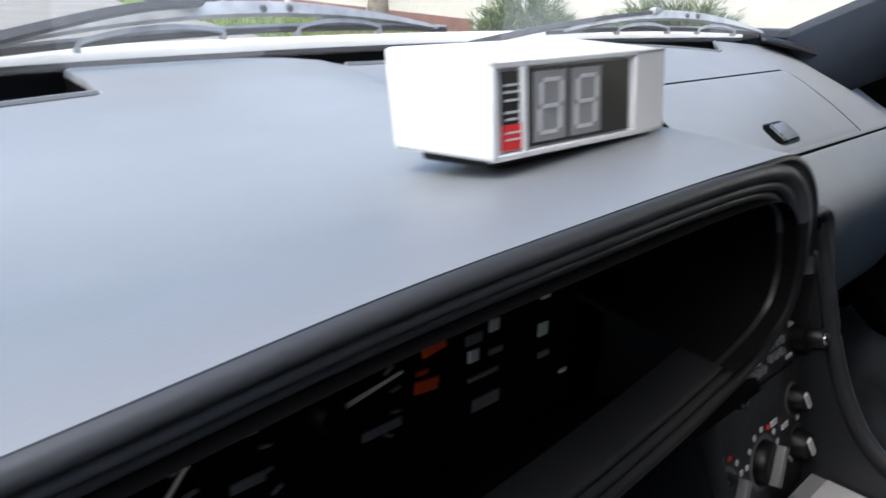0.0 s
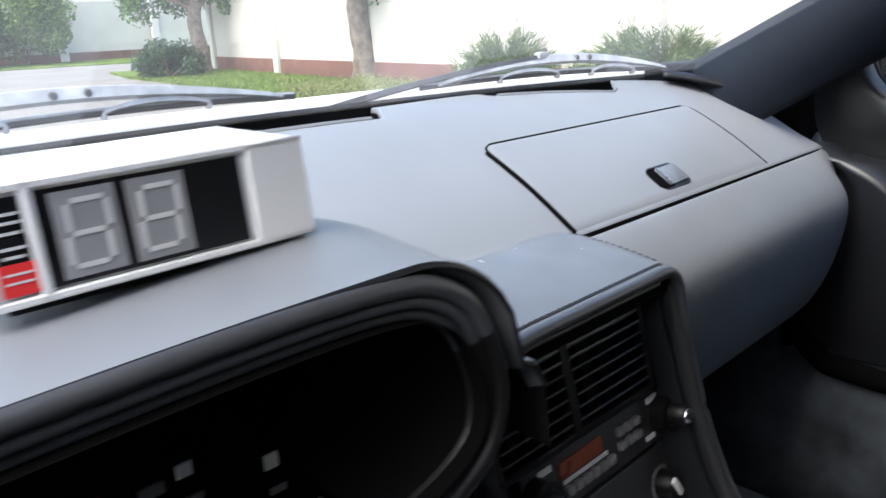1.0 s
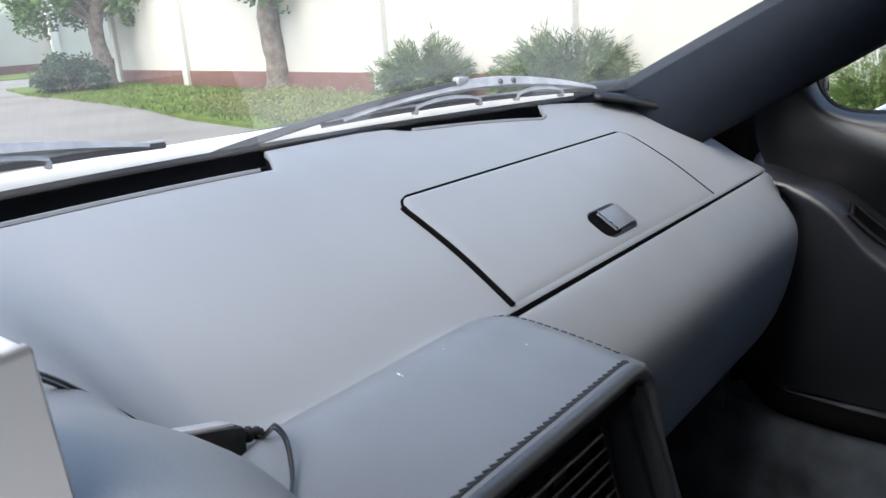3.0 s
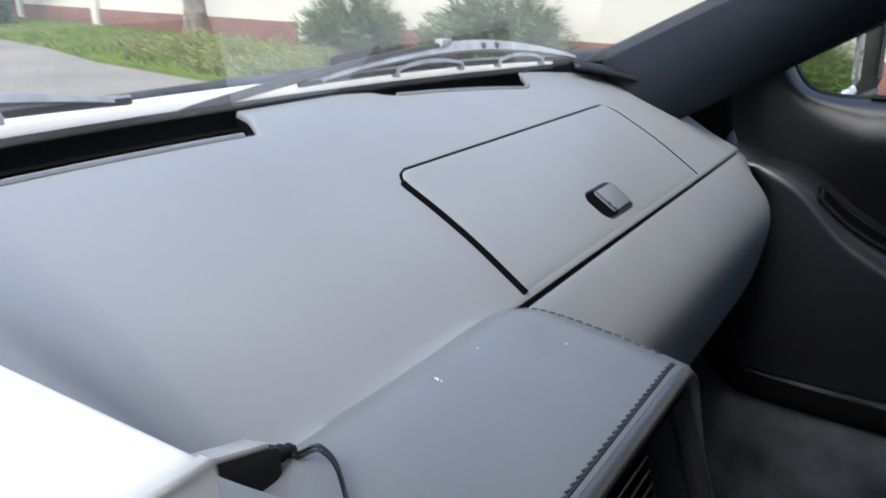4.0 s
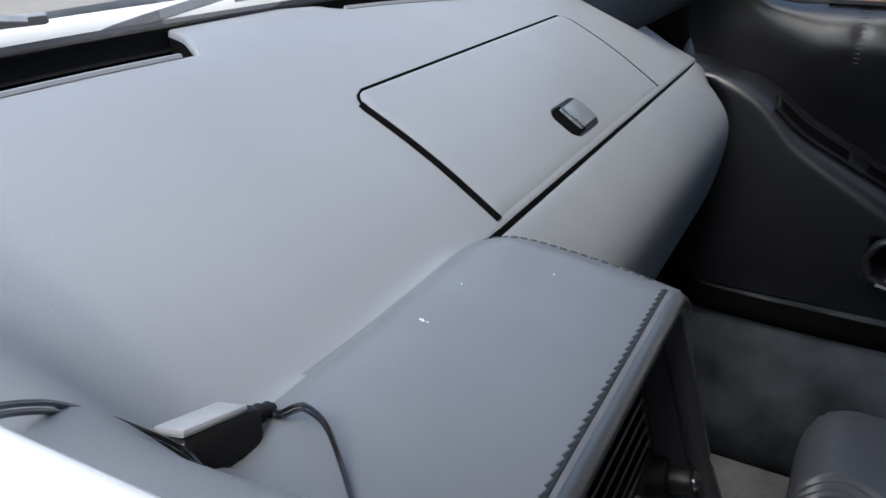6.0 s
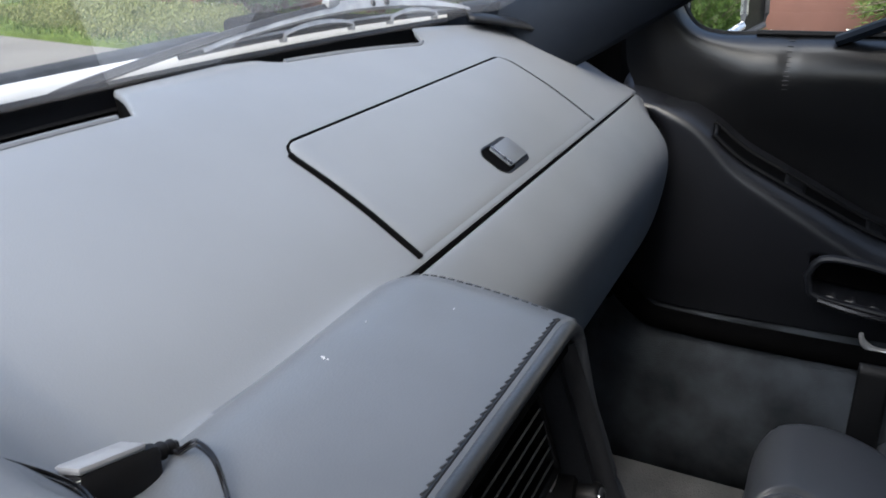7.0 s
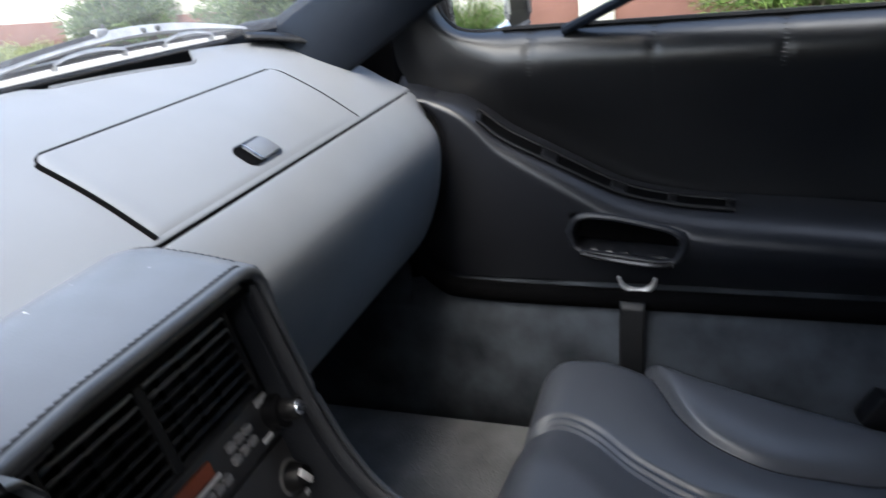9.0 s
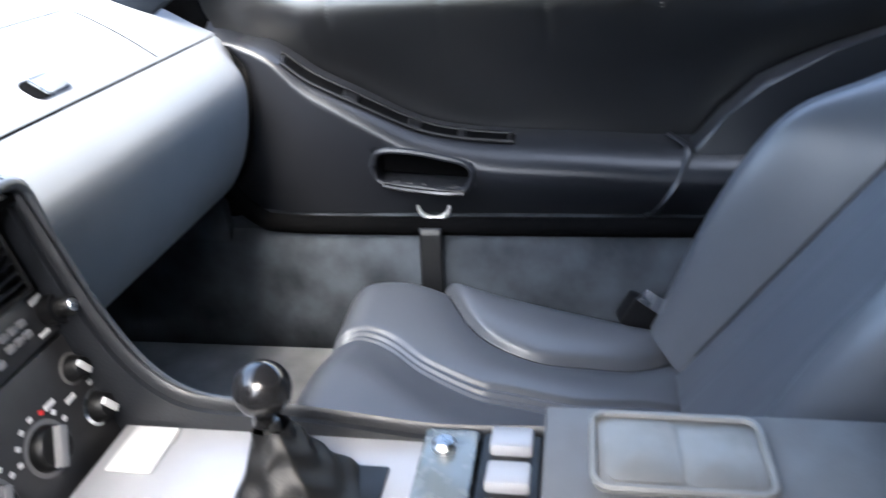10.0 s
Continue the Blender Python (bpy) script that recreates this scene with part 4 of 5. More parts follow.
# vents
for uc, w in ((0.024, 0.074), (-0.052, 0.062)):
    av = thing("air_vent", "black slatted centre air vent with two slats painted as lit", "air vent", group="centre air vents")
    fr = bmesh.new()
    for q in ((uc, 0.0855, w + 0.010, 0.005), (uc, 0.0215, w + 0.010, 0.005), (uc - w / 2 - 0.0025, 0.0535, 0.005, 0.069), (uc + w / 2 + 0.0025, 0.0535, 0.005, 0.069)):
        box(q[0], q[1], 0.006, q[2], q[3], 0.012, 0.001, 1, bm=fr)
    bmesh.ops.transform(fr, matrix=FM, verts=fr.verts)
    part("frame", fr, PLASTIC, av)
    for k in range(8):
        bm = box(0, 0, 0, w, 0.0016, 0.011, 0.0003, 1)
        bmesh.ops.transform(bm, matrix=FM @ pose(uc, 0.0270 + 0.0075 * k, 0.007, -28, 0, 0), verts=bm.verts)
        # slats 5 and 6 are paler: the light on them is put into their colour
        part("slat", bm, SILVER if k == 6 else GREY_BOX if k == 5 else PLASTIC, av)
    for k in (-1, 0, 1):
        bm = box(0, 0, 0, 0.0010, 0.056, 0.004)
        bmesh.ops.transform(bm, matrix=FM @ pose(uc + k * w / 4, 0.0535, 0.0), verts=bm.verts)
        part("vane", bm, MATT, av)

# radio
radio = thing("car_radio", "black cassette radio with an amber window and two knobs", "radio")
part("face", fbox(0.008, 0.0, 0.001, 0.150, 0.036, 0.008, 0.001), FASCIA, radio, "black radio fascia")
part("display", fbox(-0.014, 0.0055, 0.0056, 0.042, 0.0095, 0.002), AMBER, radio, "amber display window")
for i in range(6):
    part("button", fbox(-0.030 + 0.0085 * i, -0.008, 0.0065, 0.0066, 0.0055, 0.004, 0.0006), BUTTON, radio, "grey preset button")
for i in range(3):
    for j in range(2):
        part("button", fbox(0.026 + 0.009 * i, 0.005 - 0.009 * j, 0.0065, 0.0066, 0.005, 0.004, 0.0006), BUTTON, radio)
part("print_bar", fbox(-0.011, -0.0022, 0.0058, 0.044, 0.0022, 0.001), PAPER, radio)
for u, v, w, h in ((-0.047, 0.011, 0.012, 0.004), (0.066, 0.012, 0.012, 0.005), (0.058, -0.012, 0.010, 0.003), (-0.048, -0.013, 0.008, 0.003)):
    part("print_bar", fbox(u, v, 0.0056, w, h, 0.001), PAPER, radio)
for u in (-0.057, 0.073):
    kn = part("knob", fturn(u, -0.001, [(0, 0.027), (0.0062, 0.027), (0.0075, 0.025), (0.008, 0.016), (0.012, 0.0155), (0.0125, 0.005), (0.0125, 0)]), PLASTIC, radio, "black tuning knob")
    part("knob_cap", fturn(u, -0.001, [(0, 0.0278), (0.0045, 0.0278), (0.005, 0.0268)]), STEEL, kn)

# heater controls
heat = thing("heater_panel", "black heater panel with round dials", "heater controls")
part("face", fbox(0.0, -0.070, 0.000, 0.156, 0.096, 0.006, 0.001), FASCIA, heat, "black heater fascia")


def dial(u, v, r, label, bar=True, metal=PLASTIC):
    kn = part("dial", fturn(u, v, [(0, 0.012), (r * 0.8, 0.012), (r * 0.92, 0.010), (r, 0.003), (r, 0)], 30), metal, heat, label)
    part("skirt", fturn(u, v, [(r * 1.02, 0.0035), (r * 1.22, 0.003), (r * 1.24, 0.0005)], 30), GREY_PRINT, kn)
    if bar:
        part("pointer", fbox(u, v, 0.0145, r * 0.42, r * 1.7, 0.008, 0.001, -35), BUTTON, kn, "grey grip bar")
    for k in range(7):
        a = radians(-75 + 25 * k)
        part("tick", fbox(u + 1.5 * r * math.sin(a), v + 1.5 * r * math.cos(a), 0.0036, 0.0035, 0.0035, 0.001, 0, -math.degrees(a)), RED if k == 4 else PAPER, kn)


dial(0.010, -0.078, 0.017, "black temperature dial")
dial(-0.048, -0.078, 0.017, "black fan dial")
for u, v, r in ((0.064, -0.048, 0.0105), (0.066, -0.086, 0.0125)):
    kn = part("dial", fturn(u, v, [(0, 0.014), (r * 0.7, 0.014), (r * 0.8, 0.012), (r, 0.003), (r, 0)], 24), PLASTIC, heat, "small black knob")
    part("ring", fturn(u, v, [(r * 1.0, 0.004), (r * 1.2, 0.003), (r * 1.22, 0.0005)], 24), CHROME if v < -0.06 else GREY_BOX, kn, "bright ring")
    part("pointer", fbox(u, v, 0.0148, r * 0.45, r * 1.3, 0.003, 0.0006, 30), PAPER, kn)
for u, v in ((0.048, -0.064), (0.074, -0.066), (0.030, -0.055)):
    part("print_bar", fbox(u, v, 0.0036, 0.010, 0.004, 0.001), PAPER, heat)

# ---- passenger seat ----
seat = thing("passenger_seat", "grey leather bucket seat with piped bolsters", "car seat")
CREASE = table([(0.20, 1.16), (0.10, 1.12), (0.055, 1.085), (0.030, 1.045), (0.008, 1.005), (-0.02, 0.975), (-0.06, 0.958), (-0.10, 0.954), (-0.15, 0.966), (-0.21, 0.984), (-0.262, 1.02), (-0.29, 1.06), (-0.33, 1.12)])
SEAM = table([(0.22, 0.885), (0.168, 0.905), (0.125, 0.923), (0.09, 0.915), (0.045, 0.886), (-0.02, 0.864), (-0.06, 0.866), (-0.135, 0.872), (-0.19, 0.890), (-0.24, 0.905), (-0.33, 0.92)])


def cushion_z(x, y):
    z = 0.497 + 0.25 * (y - 0.149)
    c, s = CREASE(y), SEAM(y)
    w = max(1.10 - c, 0.02)
    if x > c:
        z += 0.024 * math.sin(math.pi * min((x - c) / w, 1)) ** 0.7
    z -= 0.007 * math.exp(-((x - c) / 0.006) ** 2)
    z += 0.010 * math.sin(math.pi * min(max((x - s) / max(c - s, 0.03), 0), 1))
    z += 0.020 * sm(s, s - 0.10, x)
    for k in (-0.011, 0.0, 0.011):
        z -= 0.0048 * math.exp(-((x - s - k) / 0.0034) ** 2)
    return z


def cushion_at(u, y):
    d = 0.11 - math.sqrt(max(0.0121 - max(y - 0.064, 0) ** 2, 0))
    xl, xr = 0.635 + d, 1.092 - d
    x = xl + (xr - xl) * u
    ins = min(x - xl, xr - x, (0.174 - y) * 0.9) / 0.045
    e = 1 - min(max(ins, 0), 1)
    return (x, y, cushion_z(x, y) - 0.055 * (1 - math.sqrt(max(1 - e * e, 0))))


us2 = [0, 0.004, 0.01, 0.02, 0.035] + arange(0.05, 0.95, 0.0030) + [0.965, 0.98, 0.99, 0.996, 1]
ys2 = [0.1739, 0.1735, 0.1725, 0.171, 0.168, 0.164, 0.159] + arange(0.152, -0.31, 0.004)
bm = grid(cushion_at, us2, ys2)
be = [e for e in bm.edges if len(e.link_faces) == 1]
r = bmesh.ops.extrude_edge_only(bm, edges=be)
for v in [g for g in r["geom"] if isinstance(g, bmesh.types.BMVert)]:
    v.co = (0.865 + (v.co.x - 0.865) * 0.985, -0.05 + (v.co.y + 0.05) * 0.95, 0.355)
part("cushion", bm, SEAT, seat, "grey leather seat cushion", smooth=70)
# shade in the cushion crease, drawn as a thin black tube
pts = [(CREASE(y), y, cushion_z(CREASE(y), y) + 0.001) for y in arange(0.04, -0.27, 0.005)]
part("crease_shade", tube(pts, 0.0028, 6), BLACK_VINYL, seat, "dark line in place of the shade in the bolster crease")
part("runner", box(0.865, -0.06, 0.358, 0.36, 0.40, 0.03, 0.008), MATT, seat, "black seat base")


WING = table([(-0.1, 0.035), (0, 0.04), (0.1, 0.058), (0.25, 0.085), (0.4, 0.10), (0.5, 0.092), (0.6, 0.05), (0.7, 0.012), (0.85, 0.0), (1.1, 0.0)])


def back_at(u, v):
    """u across, v up the backrest."""
    x = 0.635 + 0.46 * u
    base = Vector((x, -0.275 - 0.385 * v, 0.40 + 0.56 * v))
    n = Vector((0, 0.815, 0.58))
    b = 0.0 + WING(v) * (sm(0.74, 0.90, u) + sm(0.26, 0.10, u)) + 0.016 * math.sin(math.pi * u)
    b -= 0.010 * math.exp(-((u - 0.76) / 0.012) ** 2) + 0.010 * math.exp(-((u - 0.24) / 0.012) ** 2)
    for k in (-0.012, 0.012):
        b -= 0.002 * math.exp(-((u - 0.60 - k) / 0.004) ** 2) + 0.002 * math.exp(-((u - 0.40 - k) / 0.004) ** 2)
    c = min(u, 1 - u) / 0.07
    if c < 1:
        b -= 0.05 * (1 - math.sqrt(1 - (1 - c) ** 2))
    if v > 0.92:
        b -= 0.07 * ((v - 0.92) / 0.08) ** 2
    return base + n * b


bm = grid(back_at, arange(0, 1, 0.012), arange(0, 1, 0.02))
r = bmesh.ops.extrude_edge_only(bm, edges=[e for e in bm.edges if len(e.link_faces) == 1])
bmesh.ops.translate(bm, vec=(0, -0.075, -0.053), verts=[g for g in r["geom"] if isinstance(g, bmesh.types.BMVert)])
part("backrest", bm, SEAT, seat, "grey leather reclined backrest", smooth=70)
# shading between bolster and centre, drawn as thin black tubes
for uu in (0.76, 0.24):
    part("crease_shade", tube([Vector(back_at(uu, v)) + Vector((0, 0.003, 0.002)) for v in arange(0.05, 0.92, 0.02)], 0.0018, 6), BLACK_VINYL, seat, "dark line in place of the shade beside the backrest bolster")
belt = thing("seat_belt_buckle", "black seat belt buckle beside the seat", "seat belt")
part("buckle", box(0, 0, 0, 0.030, 0.075, 0.045, 0.006, m=pose(1.075, -0.235, 0.435, 30, 0, 10)), PLASTIC, belt)
part("tongue", box(0, 0, 0, 0.006, 0.040, 0.022, 0.002, m=pose(1.062, -0.240, 0.466, 40, 0, 10)), CHROME, belt, "bright metal tongue")

# ---- passenger door ----
door = thing("door_1", "closed car door with black padded upper and armrest", "car door", kind="structure")
PAD_TOP = table([(0.45, 0.86), (0.359, 0.826), (0.287, 0.787), (0.235, 0.757), (0.161, 0.717), (0.09, 0.680), (0.03, 0.664), (-0.042, 0.656), (-0.15, 0.650), (-0.30, 0.642), (-0.70, 0.636), (-1.0, 0.636)])
PAD_BOT = table([(0.45, 0.64), (0.36, 0.598), (0.325, 0.564), (0.28, 0.554), (0.24, 0.550), (0.0, 0.548), (-0.3, 0.546), (-1.0, 0.546)])


def pad_at(y, v):
    zt, zb = PAD_TOP(y) + 0.012, PAD_BOT(y)
    z = zb + (zt - zb) * v
    f = min(max((y + 0.02) / 0.392, 0), 1)
    crest = 1 - (0.041 - 0.012 * f) / (zt - zb)
    u = (v - crest) / (1 - crest)
    p = math.sqrt(max(1 - u * u, 0)) if v > crest else 1 - 0.6 * ((crest - v) / crest) ** 1.4
    x = 1.205 - 0.022 * f - (0.086 - 0.040 * f) * p + 0.014 * max((y - 0.352) / 0.023, 0) ** 2
    w = sm(0.150, 0.132, y) * sm(0.006, 0.024, y) * sm(0.603 + 0.05 * (y - 0.02), 0.611 + 0.05 * (y - 0.02), z) * sm(0.664 + 0.14 * (y - 0.137), 0.656 + 0.14 * (y - 0.137), z)
    return (x + 0.05 * w, y + (bolster_y(z) + 0.018 - 0.375) * sm(0.22, 0.375, y), z)


pad = part("armrest_pad", grid(pad_at, arange(0.375, -0.75, 0.005), arange(0, 1, 0.02)), ARMREST, door, "dark padded armrest roll", smooth=60)


def loop_yz(pts, x):
    return [(x, a, b) for a, b in pts]


pull = catmull(loop_yz([(0.150, 0.642), (0.137, 0.663), (0.10, 0.664), (0.052, 0.655), (0.020, 0.646), (0.007, 0.632), (0.014, 0.610), (0.034, 0.603), (0.08, 0.609), (0.13, 0.615), (0.147, 0.624)], 1.120), 5)[:-1]
part("pull_rim", tube(pull, 0.0046, 8, closed=True, up=(1, 0, 0)), ARMREST, pad, "black door pull rim")
part("pull_recess", box(0, 0, 0, 0.004, 0.136, 0.042, 0.001, m=pose(1.160, 0.077, 0.636, 5, 0, 0)), MATT, pad, "dark pull recess")
part("pull_grip", tube(catmull([(1.117, 0.135, 0.6145), (1.114, 0.10, 0.609), (1.114, 0.05, 0.603), (1.117, 0.020, 0.602)], 6), 0.0042, 8), GLOSS_BLACK, pad, "glossy grip edge")
for v in (0.985, 0.945):
    part("switch_rail", tube([Vector(pad_at(y, v)) + Vector((-0.003, 0, 0.003)) for y in arange(0.285, -0.05, 0.01)], 0.0028, 8), PLASTIC, door, "black slot rail")
part("slot_bed", grid(lambda y, v: Vector(pad_at(y, v)) + Vector((-0.0030, 0, 0.0030)), arange(0.285, -0.05, 0.01), (0.945, 0.96, 0.975, 0.985)), MATT, door)
for y0, y1 in ((0.282, 0.275), (0.187, 0.165), (0.100, 0.080), (0.030, 0.018), (-0.040, -0.048)):
    part("slot_clip", grid(lambda y, v: Vector(pad_at(y, v)) + Vector((-0.0050, 0, 0.0046)), arange(y0, y1, 0.004), (0.946, 0.96, 0.975, 0.984)), PLASTIC, door, solid=0.003)
part("joint_band", tube(catmull([(1.20, -0.262, 0.658), (1.150, -0.283, 0.652), (1.122, -0.268, 0.618), (1.122, -0.245, 0.575), (1.16, -0.235, 0.550)], 6), 0.0055, 8, squash=0.5), ARMREST, door, "dark seam band over the armrest")
qp = prism([(-0.286, 0.630), (-0.290, 0.652), (-0.33, 0.698), (-0.37, 0.740), (-0.448, 0.777), (-0.56, 0.818), (-0.80, 0.87), (-0.80, 0.60), (-0.40, 0.60)], "x", 1.150, 1.20, bevel=0.007)
part("quarter_panel", qp, ARMREST, door, "dark navy quarter panel behind the armrest")
SEAMS = [0.2025, 0.050, -0.095, -0.240, -0.385, -0.53]
UP = catmull([(1.208, 0.60, 0), (1.2085, 0.66, 0), (1.205, 0.72, 0), (1.195, 0.764, 0), (1.182, 0.798, 0), (1.1725, 0.826, 0), (1.1685, 0.846, 0), (1.1700, 0.861, 0), (1.1770, 0.8745, 0), (1.187, 0.8835, 0), (1.202, 0.8890, 0), (1.225, 0.8905, 0)], 5)


def upper_at(y, q):
    g = sum(math.exp(-((y - s) / 0.006) ** 2) for s in SEAMS) * sm(0.70, 0.86, q[1])
    puff = 0.002 * sum(math.exp(-((y - s) / 0.03) ** 2) for s in SEAMS) * sm(0.80, 0.88, q[1])
    return (q[0] + 0.0014 * g + puff * 0.3, y, q[1] - 0.0008 * g)


for s in SEAMS:
    st = bmesh.new()
    for z in arange(0.835, 0.885, 0.005):
        xq = float(np.interp(z, [q[1] for q in UP[:50]], [q[0] for q in UP[:50]]))
        tube([(xq + 0.0012, s - 0.003, z), (xq + 0.0012, s + 0.003, z)], 0.0004, 4, st)
    part("stitching", st, UPPER, door)
# padded corner that carries the roll of the door top up round the window's front end
rim_in = catmull([upper_at(0.24, UP[-6]), (1.195, 0.272, 0.8895), (1.190, 0.298, 0.8955), (1.185, 0.314, 0.911), (1.178, 0.323, 0.934), (1.168, 0.326, 0.958), (1.150, 0.316, 0.985), (1.126, 0.292, 1.010)], 5)
front = catmull([(1.172, 0.375, 0.62), (1.170, 0.368, 0.74), (1.162, 0.362, 0.820), (1.154, 0.374, 0.865), (1.136, 0.368, 0.925), (1.122, 0.340, 0.970), (1.126, 0.292, 1.010)], 8)


def along(line, t):
    k = min(max(t, 0.0), 1.0) * (len(line) - 1)
    i = min(int(k), len(line) - 2)
    return Vector(line[i]).lerp(Vector(line[i + 1]), k - i)


def corner_at(t, v):
    k = round(v * (len(UP) - 6))
    a, b = Vector(upper_at(0.24, UP[k])), along(front, v)
    lift = along(rim_in, t) - Vector(rim_in[0]).lerp(Vector(rim_in[-1]), t)
    hollow = 0.012 * math.sin(math.pi * t) * math.sin(math.pi * v)
    return a.lerp(b, t) + lift * v ** 2.5 + Vector((hollow, 0, 0))


bm = grid(upper_at, arange(0.24, -0.80, 0.005), UP)
grid(corner_at, arange(0, 1, 0.03), [k / (len(UP) - 6) for k in range(len(UP) - 5)], bm)
bmesh.ops.remove_doubles(bm, verts=bm.verts, dist=0.00002)
part("upper_pad", bm, UPPER, door, "black padded upper door panel with a rolled top", smooth=70)
part("window_seal", tube([p + Vector((0.004, 0, 0)) for p in rim_in], 0.0035, 6), RUBBER, door, "thin black window seal")
part("front_edge_seal", tube(catmull([(1.166, bolster_y(z) + 0.026, z) for z in (0.822, 0.80, 0.77, 0.74, 0.70, 0.66, 0.62)], 5), 0.009, 8), RUBBER, door, "black rubber door edge")
bar = catmull([(1.188, 0.158, 0.886), (1.165, 0.06, 0.931), (1.14, -0.035, 0.972), (1.10, -0.16, 1.03), (1.04, -0.30, 1.10)], 6)
part("window_bar", tube(bar, 0.0095, 8, squash=0.7), NAVY, door, "dark diagonal window bar")
part("glass_run", tube([(1.200, y, 0.8905) for y in arange(0.24, -0.8, 0.1)], 0.004, 6), RUBBER, door)
pane2 = part("pane", grid(lambda u, v: (1.205 - 0.17 * v, u - 0.0 * v, 0.885 + 0.24 * v), arange(0.33, -0.80, 0.1), arange(0, 1, 0.25)), GLASS, door, "clear side glass")
pane2.visible_shadow = False
part("outer_skin", box(1.262, 0.06, 0.60, 0.02, 1.78, 0.56, 0.006), BODY, door, "brushed steel outer skin")
part("roof_rail", tube([(1.045, y, 1.128) for y in arange(0.06, -1.0, 0.1)], 0.022, 8), NAVY, door)
part("front_filler", box(1.205, 0.69, 0.575, 0.09, 0.62, 0.65, 0.01), MATT, door)
part("rear_filler", box(1.17, -0.92, 0.72, 0.08, 0.34, 0.86, 0.01), BLACK_VINYL, door)
strap = thing("door_catch_strap", "black strap with a bright metal ring below the door pull", "strap")
rc = Vector((1.116, 0.064, 0.583))
part("ring", tube([rc + Vector((-0.004 * math.sin(a), 0.0225 * math.cos(a), 0.0215 * math.sin(a))) for a in (math.pi + math.pi * k / 14 for k in range(15))], [0.0024 + 0.0026 * math.sin(math.pi * k / 14) for k in range(15)], 8), RING, strap, "bright metal ring")
part("webbing", grid(lambda u, v: (1.100 - 0.012 * v - 0.004 * math.sin(3 * v), 0.068 + 0.016 * u, 0.556 - 0.125 * v), arange(-1, 1, 0.25), arange(0, 1, 0.1)), BLACK_VINYL, strap, "black strap", solid=0.004)

# ---- outside mirror ----
mir = thing("door_mirror", "dark grey door mirror outside the passenger window", "door mirror")
MM = basis((1.345, 0.295, 0.915), (0.90, -0.435, 0), (0.02, 0.085, 1))
o = [(a, b) for a, b in ((-0.095, -0.035), (-0.08, -0.062), (-0.05, -0.068), (0.08, -0.045), (0.084, -0.03), (0.088, 0.034), (0.080, 0.046), (-0.06, 0.044), (-0.095, 0.024))]
bm = prism(o, "z", -0.07, 0.004, bevel=0.006)
bmesh.ops.transform(bm, matrix=MM, verts=bm.verts)
part("housing", bm, PLASTIC, mir, "dark plastic housing")
bm = prism([(a * 0.60 - 0.028, b * 0.80) for a, b in o], "z", 0.0048, 0.0062)
bmesh.ops.transform(bm, matrix=MM, verts=bm.verts)
part("mirror_glass", bm, MIRROR, mir, "silvered mirror glass", smooth=0)
part("rim", tube([MM @ Vector((a * 0.65 - 0.027, b * 0.87, 0.005)) for a, b in o], 0.0060, 8, closed=True), STEEL, mir, "bright inner rim")
part("outer_rim", tube([MM @ Vector((a * 0.985, b * 0.98, 0.003)) for a, b in o], 0.0045, 8, closed=True), WIPER_DARK, mir, "dark grey housing edge")
part("arm", tube([(1.19, 0.34, 0.868), (1.25, 0.335, 0.868), (1.31, 0.325, 0.875)], 0.016, 10), PLASTIC, mir)


# ---- wipers ----
def on_glass(x, y, off=0.008):
    return Vector((x, y, 0.916 + RAKE * (y_glass(x) - y) + off))


def strap(line, width, depth, bm=None):
    """A flat metal channel along the points, tapered by the width list."""
    bm = bm or bmesh.new()
    rings = []
    n = len(line)
    for i, p in enumerate(line):
        d = (Vector(line[min(i + 1, n - 1)]) - Vector(line[max(i - 1, 0)])).normalized()
        up = Vector((0, 0.44, 0.9))
        side = d.cross(up).normalized()
        up = side.cross(d)
        h, w = width[i] / 2, depth / 2
        rings.append([bm.verts.new(Vector(p) + side * a + up * b) for a, b in ((-w, -h), (w, -h), (w, h * 0.7), (w * 0.4, h), (-w * 0.4, h), (-w, h * 0.7))])
    for r, q in zip(rings, rings[1:]):
        for k in range(6):
            bm.faces.new((r[k], r[(k + 1) % 6], q[(k + 1) % 6], q[k]))
    bm.faces.new(rings[0][::-1])
    bm.faces.new(rings[-1])
    return bm


